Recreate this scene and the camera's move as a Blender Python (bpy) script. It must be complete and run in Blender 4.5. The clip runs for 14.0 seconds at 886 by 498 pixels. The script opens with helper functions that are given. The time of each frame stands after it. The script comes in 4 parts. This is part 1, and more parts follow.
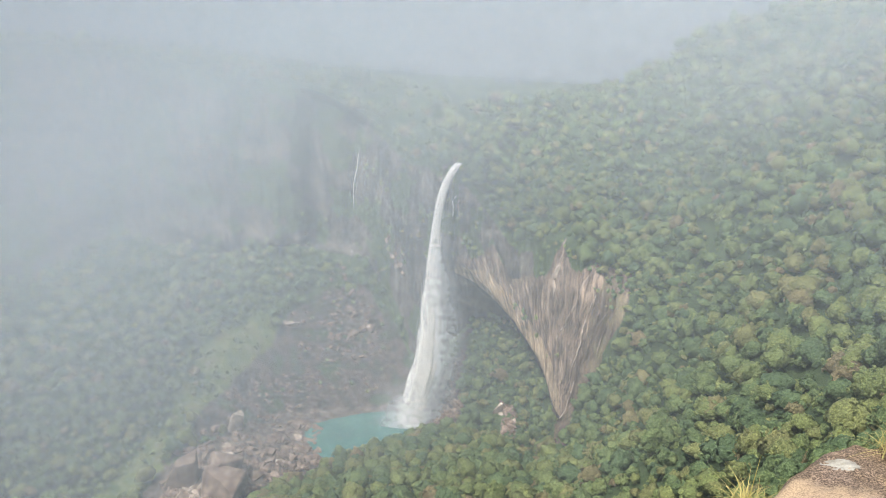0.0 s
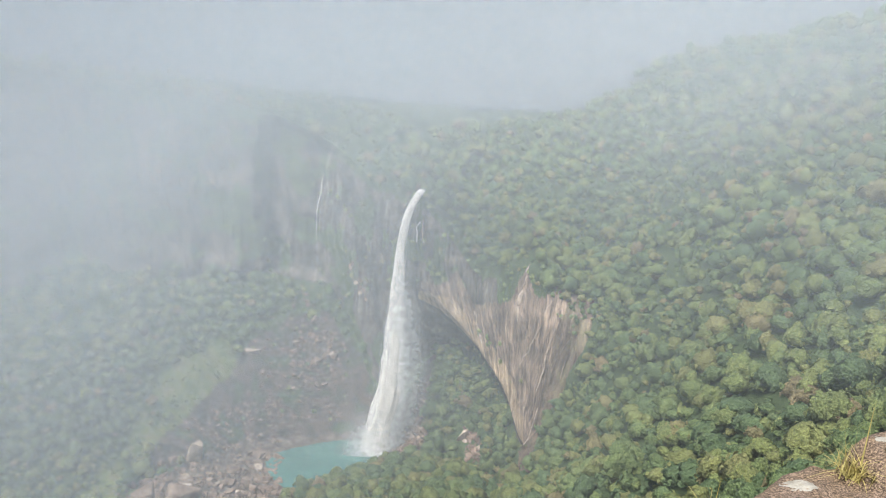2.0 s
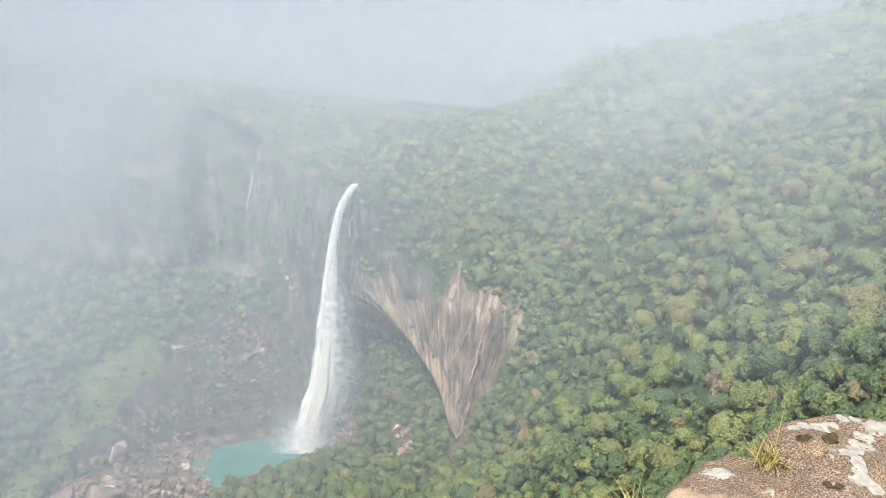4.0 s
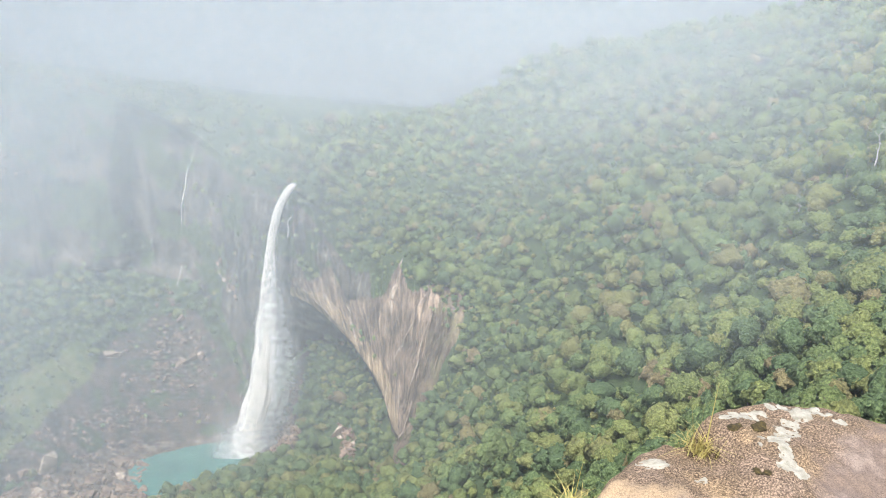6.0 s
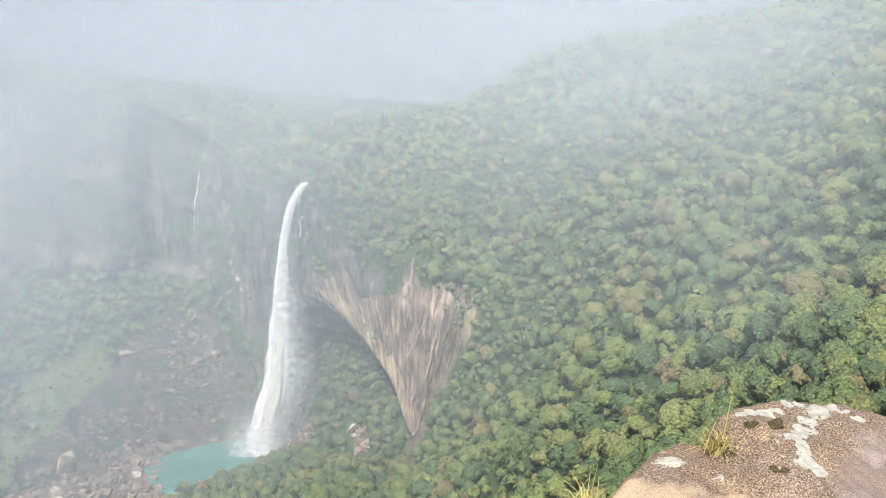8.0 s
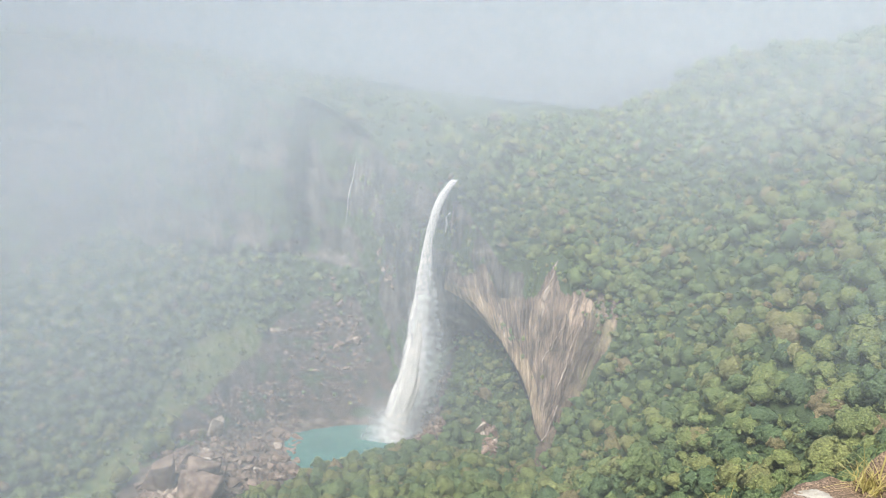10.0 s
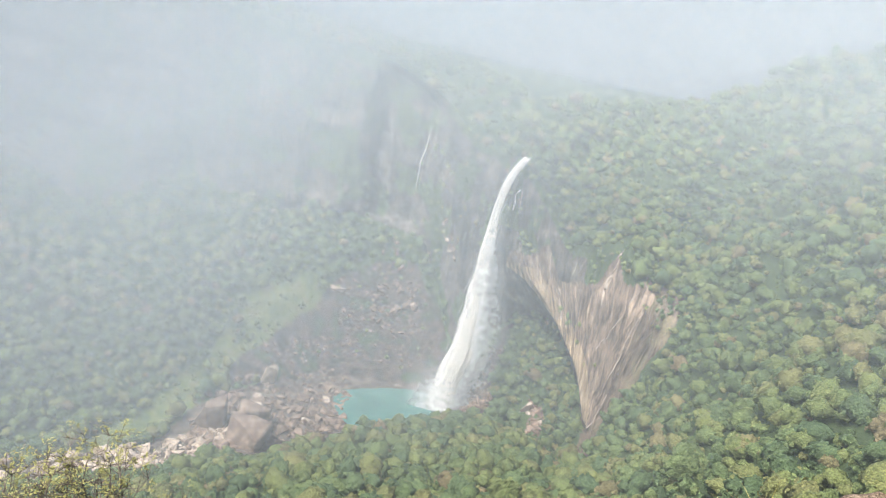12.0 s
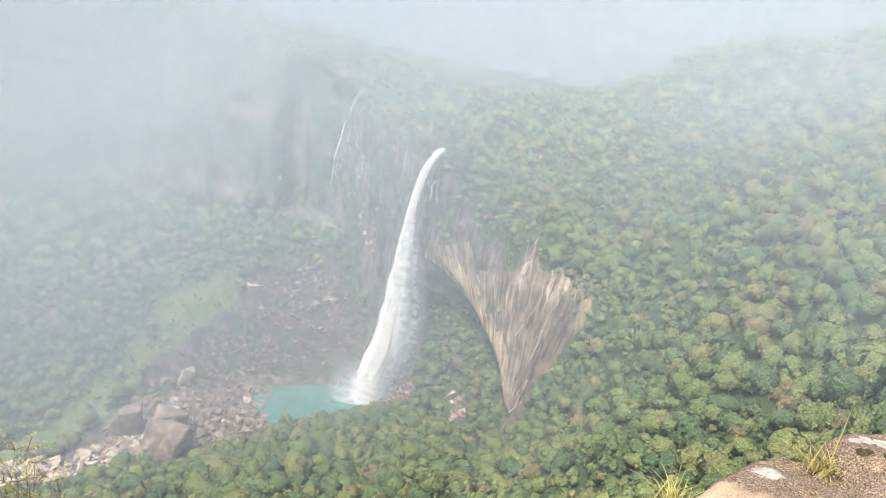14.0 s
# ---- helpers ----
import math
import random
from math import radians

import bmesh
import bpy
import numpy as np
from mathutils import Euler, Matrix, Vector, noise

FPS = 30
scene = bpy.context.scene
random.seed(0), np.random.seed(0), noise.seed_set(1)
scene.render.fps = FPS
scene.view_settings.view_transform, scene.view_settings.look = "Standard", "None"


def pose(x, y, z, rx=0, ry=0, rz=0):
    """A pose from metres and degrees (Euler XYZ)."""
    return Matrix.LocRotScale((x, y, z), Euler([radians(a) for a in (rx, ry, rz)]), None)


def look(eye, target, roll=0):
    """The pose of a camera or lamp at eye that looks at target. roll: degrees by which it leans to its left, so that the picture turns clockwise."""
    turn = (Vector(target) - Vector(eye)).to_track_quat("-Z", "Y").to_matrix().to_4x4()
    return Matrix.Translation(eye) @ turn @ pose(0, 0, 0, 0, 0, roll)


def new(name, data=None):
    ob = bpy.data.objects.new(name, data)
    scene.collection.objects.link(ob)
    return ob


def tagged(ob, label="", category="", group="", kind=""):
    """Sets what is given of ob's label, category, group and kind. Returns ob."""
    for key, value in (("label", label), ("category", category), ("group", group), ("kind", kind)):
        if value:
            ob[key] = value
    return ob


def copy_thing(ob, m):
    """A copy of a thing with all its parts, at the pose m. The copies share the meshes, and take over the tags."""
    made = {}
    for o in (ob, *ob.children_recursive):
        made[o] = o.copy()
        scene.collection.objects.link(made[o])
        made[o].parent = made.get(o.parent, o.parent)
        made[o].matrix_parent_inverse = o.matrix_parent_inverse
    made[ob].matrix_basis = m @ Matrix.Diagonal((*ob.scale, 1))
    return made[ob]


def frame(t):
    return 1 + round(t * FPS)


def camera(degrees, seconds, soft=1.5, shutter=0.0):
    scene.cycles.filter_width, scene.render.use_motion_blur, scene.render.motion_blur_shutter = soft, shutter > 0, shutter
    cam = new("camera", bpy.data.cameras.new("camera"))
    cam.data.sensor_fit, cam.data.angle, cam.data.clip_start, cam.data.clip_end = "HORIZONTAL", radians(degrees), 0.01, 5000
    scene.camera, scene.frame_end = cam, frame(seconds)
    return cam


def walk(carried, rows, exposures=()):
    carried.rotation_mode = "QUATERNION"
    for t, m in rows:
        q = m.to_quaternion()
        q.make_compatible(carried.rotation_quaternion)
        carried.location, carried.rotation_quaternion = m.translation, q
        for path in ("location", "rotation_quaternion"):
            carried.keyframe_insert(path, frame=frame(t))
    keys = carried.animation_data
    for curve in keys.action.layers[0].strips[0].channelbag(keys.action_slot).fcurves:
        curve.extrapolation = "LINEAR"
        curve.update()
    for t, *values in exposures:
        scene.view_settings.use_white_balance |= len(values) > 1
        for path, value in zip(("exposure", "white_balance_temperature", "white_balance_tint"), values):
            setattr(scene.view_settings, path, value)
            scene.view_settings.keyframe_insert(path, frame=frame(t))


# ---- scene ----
cam = camera(60.4, 14.0, soft=0.75)
PATH = [
    (0, pose(-0.017, 0.007, 461.998, 74.99, -3.58, 0.92)),
    (0.5, pose(-0.015, 0.006, 461.995, 76.20, -3.84, 0.49)),
    (1, pose(-0.013, 0.004, 461.993, 76.69, -3.99, -0.27)),
    (1.5, pose(-0.012, 0.004, 461.993, 76.90, -4.09, -1.08)),
    (2, pose(-0.015, 0.003, 461.989, 77.14, -4.26, -1.72)),
    (2.5, pose(-0.014, 0.004, 461.991, 77.29, -4.33, -2.57)),
    (3, pose(-0.014, 0.003, 461.997, 77.10, -4.47, -3.63)),
    (3.5, pose(-0.008, 0.003, 461.994, 77.09, -5.08, -5.16)),
    (6, pose(-0.001, -0.000, 461.998, 77.55, -5.76, -11.19)),
    (6.5, pose(-0.002, -0.001, 462.000, 77.27, -5.87, -12.05)),
    (7, pose(-0.000, 0.000, 462.000, 77.32, -5.66, -12.34)),
    (7.5, pose(-0.004, 0.003, 462.001, 77.33, -5.36, -11.83)),
    (8, pose(-0.007, 0.003, 462.005, 77.29, -5.05, -10.42)),
    (8.5, pose(-0.015, 0.002, 462.003, 77.11, -4.49, -7.26)),
    (9, pose(-0.011, 0.006, 462.000, 76.96, -3.92, -4.21)),
    (11.5, pose(0.009, -0.049, 461.947, 73.80, -11.13, 7.41)),
    (12, pose(0.009, -0.049, 461.947, 73.16, -11.55, 7.48)),
    (12.5, pose(0.009, -0.049, 461.947, 72.79, -11.95, 6.79)),
    (13, pose(0.009, -0.049, 461.947, 72.98, -11.98, 5.78)),
    (13.5, pose(0.009, -0.049, 461.947, 73.26, -11.68, 4.44)),
    (14, pose(0.009, -0.049, 461.947, 73.84, -11.37, 0.89)),
]
EXPOSURES = [(0.0, 0.80, 6240, 4), (2.5, 0.85, 6230, 4), (3.5, 0.99, 6210, 4), (6.0, 1.09, 6180, 4), (8.0, 1.08, 6190, 4), (9.0, 0.95, 6210, 4), (11.5, 1.14, 6300, 4), (14.0, 1.18, 6300, 4)]
walk(cam, PATH, EXPOSURES)

# ---- light: a hazy sun from the left, high, and a pale sky ----
SUN_AZ, SUN_EL = -143.0, 57.0            # degrees from +y towards +x, and above the horizon
world = bpy.data.worlds.new("sky")
scene.world = world
world.use_nodes = True
sky = world.node_tree.nodes.new("ShaderNodeTexSky")
sky.sky_type, sky.sun_disc = "NISHITA", False
sky.sun_elevation, sky.sun_rotation = radians(SUN_EL), radians(SUN_AZ)
sky.air_density, sky.dust_density, sky.ozone_density = 1.0, 3.0, 1.0
background = world.node_tree.nodes["Background"]
background.inputs["Strength"].default_value = 0.15
world.node_tree.links.new(sky.outputs["Color"], background.inputs["Color"])
sun = new("sun", bpy.data.lights.new("sun", "SUN"))
sun.data.energy, sun.data.angle, sun.data.color = 5.0, radians(8.0), (1.0, 0.97, 0.93)
sx, sy = math.sin(radians(SUN_AZ)), math.cos(radians(SUN_AZ))
sun.matrix_world = look((900 * sx, 900 * sy, 1500), (900 * sx - sx * math.cos(radians(SUN_EL)), 900 * sy - sy * math.cos(radians(SUN_EL)), 1500 - math.sin(radians(SUN_EL))))


scene.cycles.transparent_max_bounces = 32        # mist lies behind mist


# ---- small tools ----
def part(name, bm, material, parent=None, label="", smooth=False):
    """Links a bmesh as one mesh object, under a thing or a part."""
    me = bpy.data.meshes.new(name)
    bm.to_mesh(me)
    bm.free()
    me.materials.append(material)
    if smooth:
        me.polygons.foreach_set("use_smooth", [True] * len(me.polygons))
    ob = new(name, me)
    ob.parent = parent
    return tagged(ob, label)


def mesh_from(name, co, faces, material, parent=None, label="", smooth=False, values=None, slots=None):
    """Links arrays of points and of faces (all with equally many corners) as one mesh object. values: a float for each point, as "tint"."""
    co, faces = np.asarray(co, np.float32), np.asarray(faces, np.int32)
    me = bpy.data.meshes.new(name)
    n, k = faces.shape
    me.vertices.add(len(co))
    me.vertices.foreach_set("co", co.ravel())
    me.loops.add(n * k)
    me.loops.foreach_set("vertex_index", faces.ravel())
    me.polygons.add(n)
    me.polygons.foreach_set("loop_start", np.arange(0, n * k, k, dtype=np.int32))
    me.polygons.foreach_set("use_smooth", np.full(n, smooth))
    if slots is not None:
        me.polygons.foreach_set("material_index", np.asarray(slots, np.int32))
    if values is not None:
        me.attributes.new("tint", "FLOAT", "POINT").data.foreach_set("value", np.asarray(values, np.float32))
    me.update(calc_edges=True)
    for m in material if isinstance(material, (list, tuple)) else [material]:
        me.materials.append(m)
    ob = new(name, me)
    ob.parent = parent
    return tagged(ob, label)


def lattice(x, y, z):
    """Hashed values in 0..1 at whole-number places."""
    h = (x.astype(np.int64) * 374761393 + y.astype(np.int64) * 668265263 + z.astype(np.int64) * 2147483647) & 0xFFFFFFFF
    h = ((h ^ (h >> 13)) * 1274126177) & 0xFFFFFFFF
    return ((h ^ (h >> 16)) & 0xFFFF) / 65535.0


def value_noise(x, y, z):
    x, y, z = np.broadcast_arrays(np.asarray(x, float), np.asarray(y, float), np.asarray(z, float))
    xi, yi, zi = np.floor(x), np.floor(y), np.floor(z)
    fx, fy, fz = x - xi, y - yi, z - zi
    fx, fy, fz = fx * fx * (3 - 2 * fx), fy * fy * (3 - 2 * fy), fz * fz * (3 - 2 * fz)
    total = 0
    for dx in (0, 1):
        for dy in (0, 1):
            for dz in (0, 1):
                w = (fx if dx else 1 - fx) * (fy if dy else 1 - fy) * (fz if dz else 1 - fz)
                total = total + w * lattice(xi + dx, yi + dy, zi + dz)
    return total * 2 - 1


def fbm(x, y, z=0.0, octaves=4):
    total, gain = 0.0, 1.0
    for k in range(octaves):
        total = total + gain * value_noise(np.asarray(x) * 2**k + 17.3 * k, np.asarray(y) * 2**k + 5.1 * k, np.asarray(z) * 2**k + 9.7 * k)
        gain *= 0.5
    return total


def step(a, b, v):
    t = np.clip((np.asarray(v, float) - a) / (b - a), 0, 1)
    return t * t * (3 - 2 * t)


def quads(rows, cols, wrap=False):
    """The faces of a lattice of points."""
    i, j = np.meshgrid(np.arange(rows - 1), np.arange(cols if wrap else cols - 1), indexing="ij")
    a, b = i * cols + j, i * cols + (j + 1) % cols
    return np.stack([a, b, b + cols, a + cols], -1).reshape(-1, 4)


# ---- materials ----
def shader(name):
    m = bpy.data.materials.new(name)
    m.use_nodes = True
    return m, m.node_tree, m.node_tree.nodes["Principled BSDF"]


def node(tree, kind, **inputs):
    n = tree.nodes.new(kind)
    for key, value in inputs.items():
        n.inputs[key.replace("_", " ")].default_value = value
    return n


def coords(tree, scale=(1, 1, 1)):
    g = tree.nodes.new("ShaderNodeNewGeometry")
    m = node(tree, "ShaderNodeMapping", Scale=scale)
    tree.links.new(g.outputs["Position"], m.inputs["Vector"])
    return m.outputs["Vector"]


def noise_of(tree, vector, scale, detail=4.0, rough=0.55):
    n = node(tree, "ShaderNodeTexNoise", Scale=scale, Detail=detail, Roughness=rough)
    tree.links.new(vector, n.inputs["Vector"])
    return n.outputs["Fac"]


def ramp(tree, factor, *stops):
    r = tree.nodes.new("ShaderNodeValToRGB")
    e = r.color_ramp.elements
    while len(e) < len(stops):
        e.new(0.5)
    for el, (at, colour) in zip(e, stops):
        el.position, el.color = at, (*colour, 1)
    tree.links.new(factor, r.inputs["Fac"])
    return r.outputs["Color"]


def mixed(tree, factor, a, b, blend="MIX"):
    m = tree.nodes.new("ShaderNodeMix")
    m.data_type, m.blend_type = "RGBA", blend
    for value, socket in ((factor, m.inputs["Factor"]), (a, m.inputs[6]), (b, m.inputs[7])):
        if isinstance(value, (int, float)):
            socket.default_value = value
        elif isinstance(value, tuple):
            socket.default_value = (*value, 1)
        else:
            tree.links.new(value, socket)
    return m.outputs[2]


def maths(tree, op, a, b=0.0):
    m = tree.nodes.new("ShaderNodeMath")
    m.operation = op
    for value, socket in ((a, m.inputs[0]), (b, m.inputs[1])):
        if isinstance(value, (int, float)):
            socket.default_value = value
        else:
            tree.links.new(value, socket)
    return m.outputs[0]


def bumped(tree, bsdf, height, strength, distance):
    b = node(tree, "ShaderNodeBump", Strength=strength, Distance=distance)
    tree.links.new(height, b.inputs["Height"])
    tree.links.new(b.outputs["Normal"], bsdf.inputs["Normal"])


def rock_material(name, dark, mid, light, size, streaks=0.0, depth=1.0):
    """Rock with blotches, grain and, if wanted, dark and pale runs down the face. size: metres of the largest blotches."""
    m, t, b = shader(name)
    v = coords(t)
    big, fine = noise_of(t, v, 1 / size, 6), noise_of(t, v, 9 / size, 5, 0.65)
    colour = ramp(t, big, (0.32, dark), (0.5, mid), (0.68, light))
    colour = mixed(t, 0.55, colour, ramp(t, fine, (0.3, (0.45, 0.43, 0.42)), (0.7, (1.35, 1.3, 1.25))), "MULTIPLY")
    if streaks:
        runs = noise_of(t, coords(t, (1, 1, 0.05)), 8 / size, 5, 0.65)
        colour = mixed(t, streaks, colour, ramp(t, runs, (0.34, (0.16, 0.155, 0.16)), (0.46, (0.6, 0.58, 0.56)), (0.56, (1.15, 1.1, 1.05)), (0.66, (1.9, 1.8, 1.65))), "MULTIPLY")
    t.links.new(colour, b.inputs["Base Color"])
    b.inputs["Roughness"].default_value = 0.88
    b.inputs["Specular IOR Level"].default_value = 0.25
    bumped(t, b, fine, 0.7, depth)
    return m


def bedded_material(name, dark, mid, light, runs_of, middle):
    """Rock whose beds stand on edge and run together towards a foot at (x, z) of middle, with pale and dark bands along them."""
    m, t, b = shader(name)
    v = coords(t)
    sep = t.nodes.new("ShaderNodeSeparateXYZ")
    t.links.new(v, sep.inputs[0])
    big, fine = noise_of(t, v, 1 / 26, 6), noise_of(t, v, 0.4, 5, 0.65)
    fan = maths(t, "DIVIDE", maths(t, "SUBTRACT", sep.outputs[0], middle[0]), maths(t, "SUBTRACT", sep.outputs[2], middle[1]))
    line = t.nodes.new("ShaderNodeCombineXYZ")
    t.links.new(maths(t, "ADD", maths(t, "MULTIPLY", fan, 58.0), maths(t, "MULTIPLY", big, 3.0)), line.inputs[0])
    t.links.new(maths(t, "MULTIPLY", sep.outputs[2], 0.012), line.inputs[1])
    bands = noise_of(t, line.outputs[0], 1.0, 5, 0.7)
    colour = ramp(t, big, (0.34, dark), (0.5, mid), (0.66, light))
    colour = mixed(t, 0.5, colour, ramp(t, fine, (0.3, (0.5, 0.48, 0.47)), (0.7, (1.3, 1.26, 1.22))), "MULTIPLY")
    colour = mixed(t, runs_of, colour, ramp(t, bands, (0.34, (0.3, 0.28, 0.28)), (0.46, (0.75, 0.72, 0.7)), (0.56, (1.15, 1.1, 1.05)), (0.66, (1.75, 1.65, 1.5))), "MULTIPLY")
    t.links.new(colour, b.inputs["Base Color"])
    b.inputs["Roughness"].default_value = 0.88
    b.inputs["Specular IOR Level"].default_value = 0.2
    bumped(t, b, maths(t, "ADD", maths(t, "MULTIPLY", bands, 2.0), maths(t, "MULTIPLY", fine, 0.4)), 1.0, 2.2)
    return m


def leaf_material(name, stops, glow=0.22, lobed=False):
    """Foliage: one tint a tree, a slight change from leaf clump to leaf clump, light through the leaves."""
    m, t, b = shader(name)
    at = t.nodes.new("ShaderNodeAttribute")
    at.attribute_name = "tint"
    info, geo = t.nodes.new("ShaderNodeObjectInfo"), t.nodes.new("ShaderNodeNewGeometry")
    tint = maths(t, "FRACT", maths(t, "ADD", at.outputs["Fac"], info.outputs["Random"]))
    colour = ramp(t, tint, *stops)
    clump = ramp(t, geo.outputs["Random Per Island"], (0.0, (0.86, 0.87, 0.86)), (1.0, (1.16, 1.14, 1.1)))
    colour = mixed(t, 1.0, colour, clump, "MULTIPLY")
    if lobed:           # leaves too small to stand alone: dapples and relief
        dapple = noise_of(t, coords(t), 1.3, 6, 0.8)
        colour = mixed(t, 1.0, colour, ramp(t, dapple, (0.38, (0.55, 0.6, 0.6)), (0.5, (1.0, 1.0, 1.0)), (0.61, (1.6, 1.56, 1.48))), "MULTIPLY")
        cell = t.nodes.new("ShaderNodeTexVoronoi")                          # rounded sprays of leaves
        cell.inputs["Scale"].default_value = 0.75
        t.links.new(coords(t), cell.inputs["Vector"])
        # colour darkens towards each spray's rim: painted shade in the gaps
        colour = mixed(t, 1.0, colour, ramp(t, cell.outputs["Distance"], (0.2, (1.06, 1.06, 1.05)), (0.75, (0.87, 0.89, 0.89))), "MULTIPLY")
        bumped(t, b, maths(t, "SUBTRACT", maths(t, "MULTIPLY", dapple, 0.8), cell.outputs["Distance"]), 1.0, 1.5)
    t.links.new(colour, b.inputs["Base Color"])
    b.inputs["Roughness"].default_value = 0.55
    b.inputs["Specular IOR Level"].default_value = 0.3
    through_leaf = t.nodes.new("ShaderNodeBsdfTranslucent")
    t.links.new(colour, through_leaf.inputs["Color"])
    mix = node(t, "ShaderNodeMixShader", Fac=glow)
    t.links.new(b.outputs[0], mix.inputs[1])
    t.links.new(through_leaf.outputs[0], mix.inputs[2])
    t.links.new(mix.outputs[0], t.nodes["Material Output"].inputs["Surface"])
    return m


def soft_material(name, colour, patch, low, high):
    """Mist and spray: thin drops that scatter light to both sides; how thick they are is the mesh's tint, broken up by wisps of patch metres."""
    m, t, b = shader(name)
    t.nodes.remove(b)
    at = t.nodes.new("ShaderNodeAttribute")
    at.attribute_name = "tint"
    wisps = ramp(t, noise_of(t, coords(t, (1, 1, 1.3)), 1 / patch, 3, 0.5), (0.3, (low,) * 3), (0.7, (high,) * 3))
    amount = maths(t, "MULTIPLY", at.outputs["Fac"], wisps)
    front, back, clear = (t.nodes.new("ShaderNodeBsdf" + k) for k in ("Diffuse", "Translucent", "Transparent"))
    for n in (front, back):
        n.inputs["Color"].default_value = (*colour, 1)
    upward = node(t, "ShaderNodeCombineXYZ", Z=1.0)          # drops have no facing: light from above counts alike on both sides
    downward = node(t, "ShaderNodeCombineXYZ", Z=-1.0)
    t.links.new(upward.outputs[0], front.inputs["Normal"])
    t.links.new(downward.outputs[0], back.inputs["Normal"])
    both, mix = node(t, "ShaderNodeMixShader", Fac=0.5), t.nodes.new("ShaderNodeMixShader")
    t.links.new(front.outputs[0], both.inputs[1])
    t.links.new(back.outputs[0], both.inputs[2])
    t.links.new(amount, mix.inputs[0])
    t.links.new(clear.outputs[0], mix.inputs[1])
    t.links.new(both.outputs[0], mix.inputs[2])
    t.links.new(mix.outputs[0], t.nodes["Material Output"].inputs["Surface"])
    return m


def earth_material(name, stops, size, rough=0.95, depth=0.6):
    m, t, b = shader(name)
    v = coords(t)
    big, fine = noise_of(t, v, 1 / size, 5), noise_of(t, v, 12 / size, 5, 0.7)
    colour = mixed(t, 0.6, ramp(t, big, *stops), ramp(t, fine, (0.3, (0.5, 0.5, 0.5)), (0.7, (1.4, 1.4, 1.4))), "MULTIPLY")
    t.links.new(colour, b.inputs["Base Color"])
    b.inputs["Roughness"].default_value = rough
    b.inputs["Specular IOR Level"].default_value = 0.15
    bumped(t, b, fine, 0.8, depth)
    return m


DIRT = earth_material("damp_scree", ((0.34, (0.03, 0.025, 0.023)), (0.46, (0.092, 0.07, 0.056)), (0.54, (0.052, 0.044, 0.038)), (0.64, (0.05, 0.066, 0.034))), 30, 0.95, 2.5)
MEADOW = earth_material("meadow_grass", ((0.32, (0.05, 0.068, 0.028)), (0.48, (0.098, 0.115, 0.042)), (0.64, (0.12, 0.115, 0.056))), 22)
GRAVEL = earth_material("gravel", ((0.3, (0.05, 0.04, 0.033)), (0.55, (0.11, 0.087, 0.07)), (0.75, (0.2, 0.16, 0.13))), 9)
BEDS_FOOT = (136, 8)
CLIFF = bedded_material("bedded_cliff_rock", (0.135, 0.104, 0.086), (0.22, 0.168, 0.135), (0.34, 0.26, 0.2), 0.95, BEDS_FOOT)
# tan rock, its colour also raised for sunlight on the buttress's left edge
SUNLIT_OCHRE_CLIFF = bedded_material("sunlit_ochre_cliff_rock", (0.24, 0.182, 0.128), (0.37, 0.28, 0.19), (0.46, 0.36, 0.26), 0.8, BEDS_FOOT)
# browner rock, its colour also darkened for the buttress's shaded right side
SHADED_BROWN_CLIFF = bedded_material("shaded_brown_cliff_rock", (0.09, 0.072, 0.054), (0.15, 0.114, 0.088), (0.18, 0.155, 0.095), 0.7, BEDS_FOOT)
# shade of the recessed walls is put into this darker rock colour
WALL = rock_material("shade_toned_cliff_rock", (0.04, 0.04, 0.038), (0.085, 0.078, 0.07), (0.17, 0.15, 0.13), 34, 0.7, 1.6)
BOULDER = rock_material("boulder_rock", (0.10, 0.068, 0.05), (0.18, 0.126, 0.096), (0.28, 0.21, 0.165), 11, 0.25, 0.5)
PALE_BOULDER = rock_material("pale_boulder_rock", (0.24, 0.182, 0.14), (0.35, 0.275, 0.218), (0.46, 0.38, 0.31), 9, 0.1, 0.4)
CANOPY_STOPS = ((0.0, (0.114, 0.160, 0.076)), (0.3, (0.150, 0.196, 0.082)), (0.55, (0.182, 0.222, 0.084)), (0.82, (0.224, 0.244, 0.086)), (0.95, (0.234, 0.220, 0.09)), (0.995, (0.25, 0.195, 0.106)))
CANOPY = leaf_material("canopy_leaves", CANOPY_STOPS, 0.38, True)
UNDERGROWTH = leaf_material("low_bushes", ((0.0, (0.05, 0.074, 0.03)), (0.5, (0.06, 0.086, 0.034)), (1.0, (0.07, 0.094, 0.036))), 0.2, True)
BARK, bark_tree, bark_bsdf = shader("bark")
bark_tree.links.new(ramp(bark_tree, noise_of(bark_tree, coords(bark_tree, (1, 1, 0.2)), 3.0), (0.3, (0.07, 0.055, 0.04)), (0.7, (0.2, 0.17, 0.14))), bark_bsdf.inputs["Base Color"])
bark_bsdf.inputs["Roughness"].default_value = 0.9
MIST = soft_material("mist", (0.518, 0.55, 0.58), 260, 0.84, 1.0)
CLOUD = soft_material("cloud", (0.24, 0.253, 0.264), 400, 1.0, 1.02)
SPRAY = soft_material("water_spray", (0.95, 0.96, 0.97), 9, 0.5, 1.25)

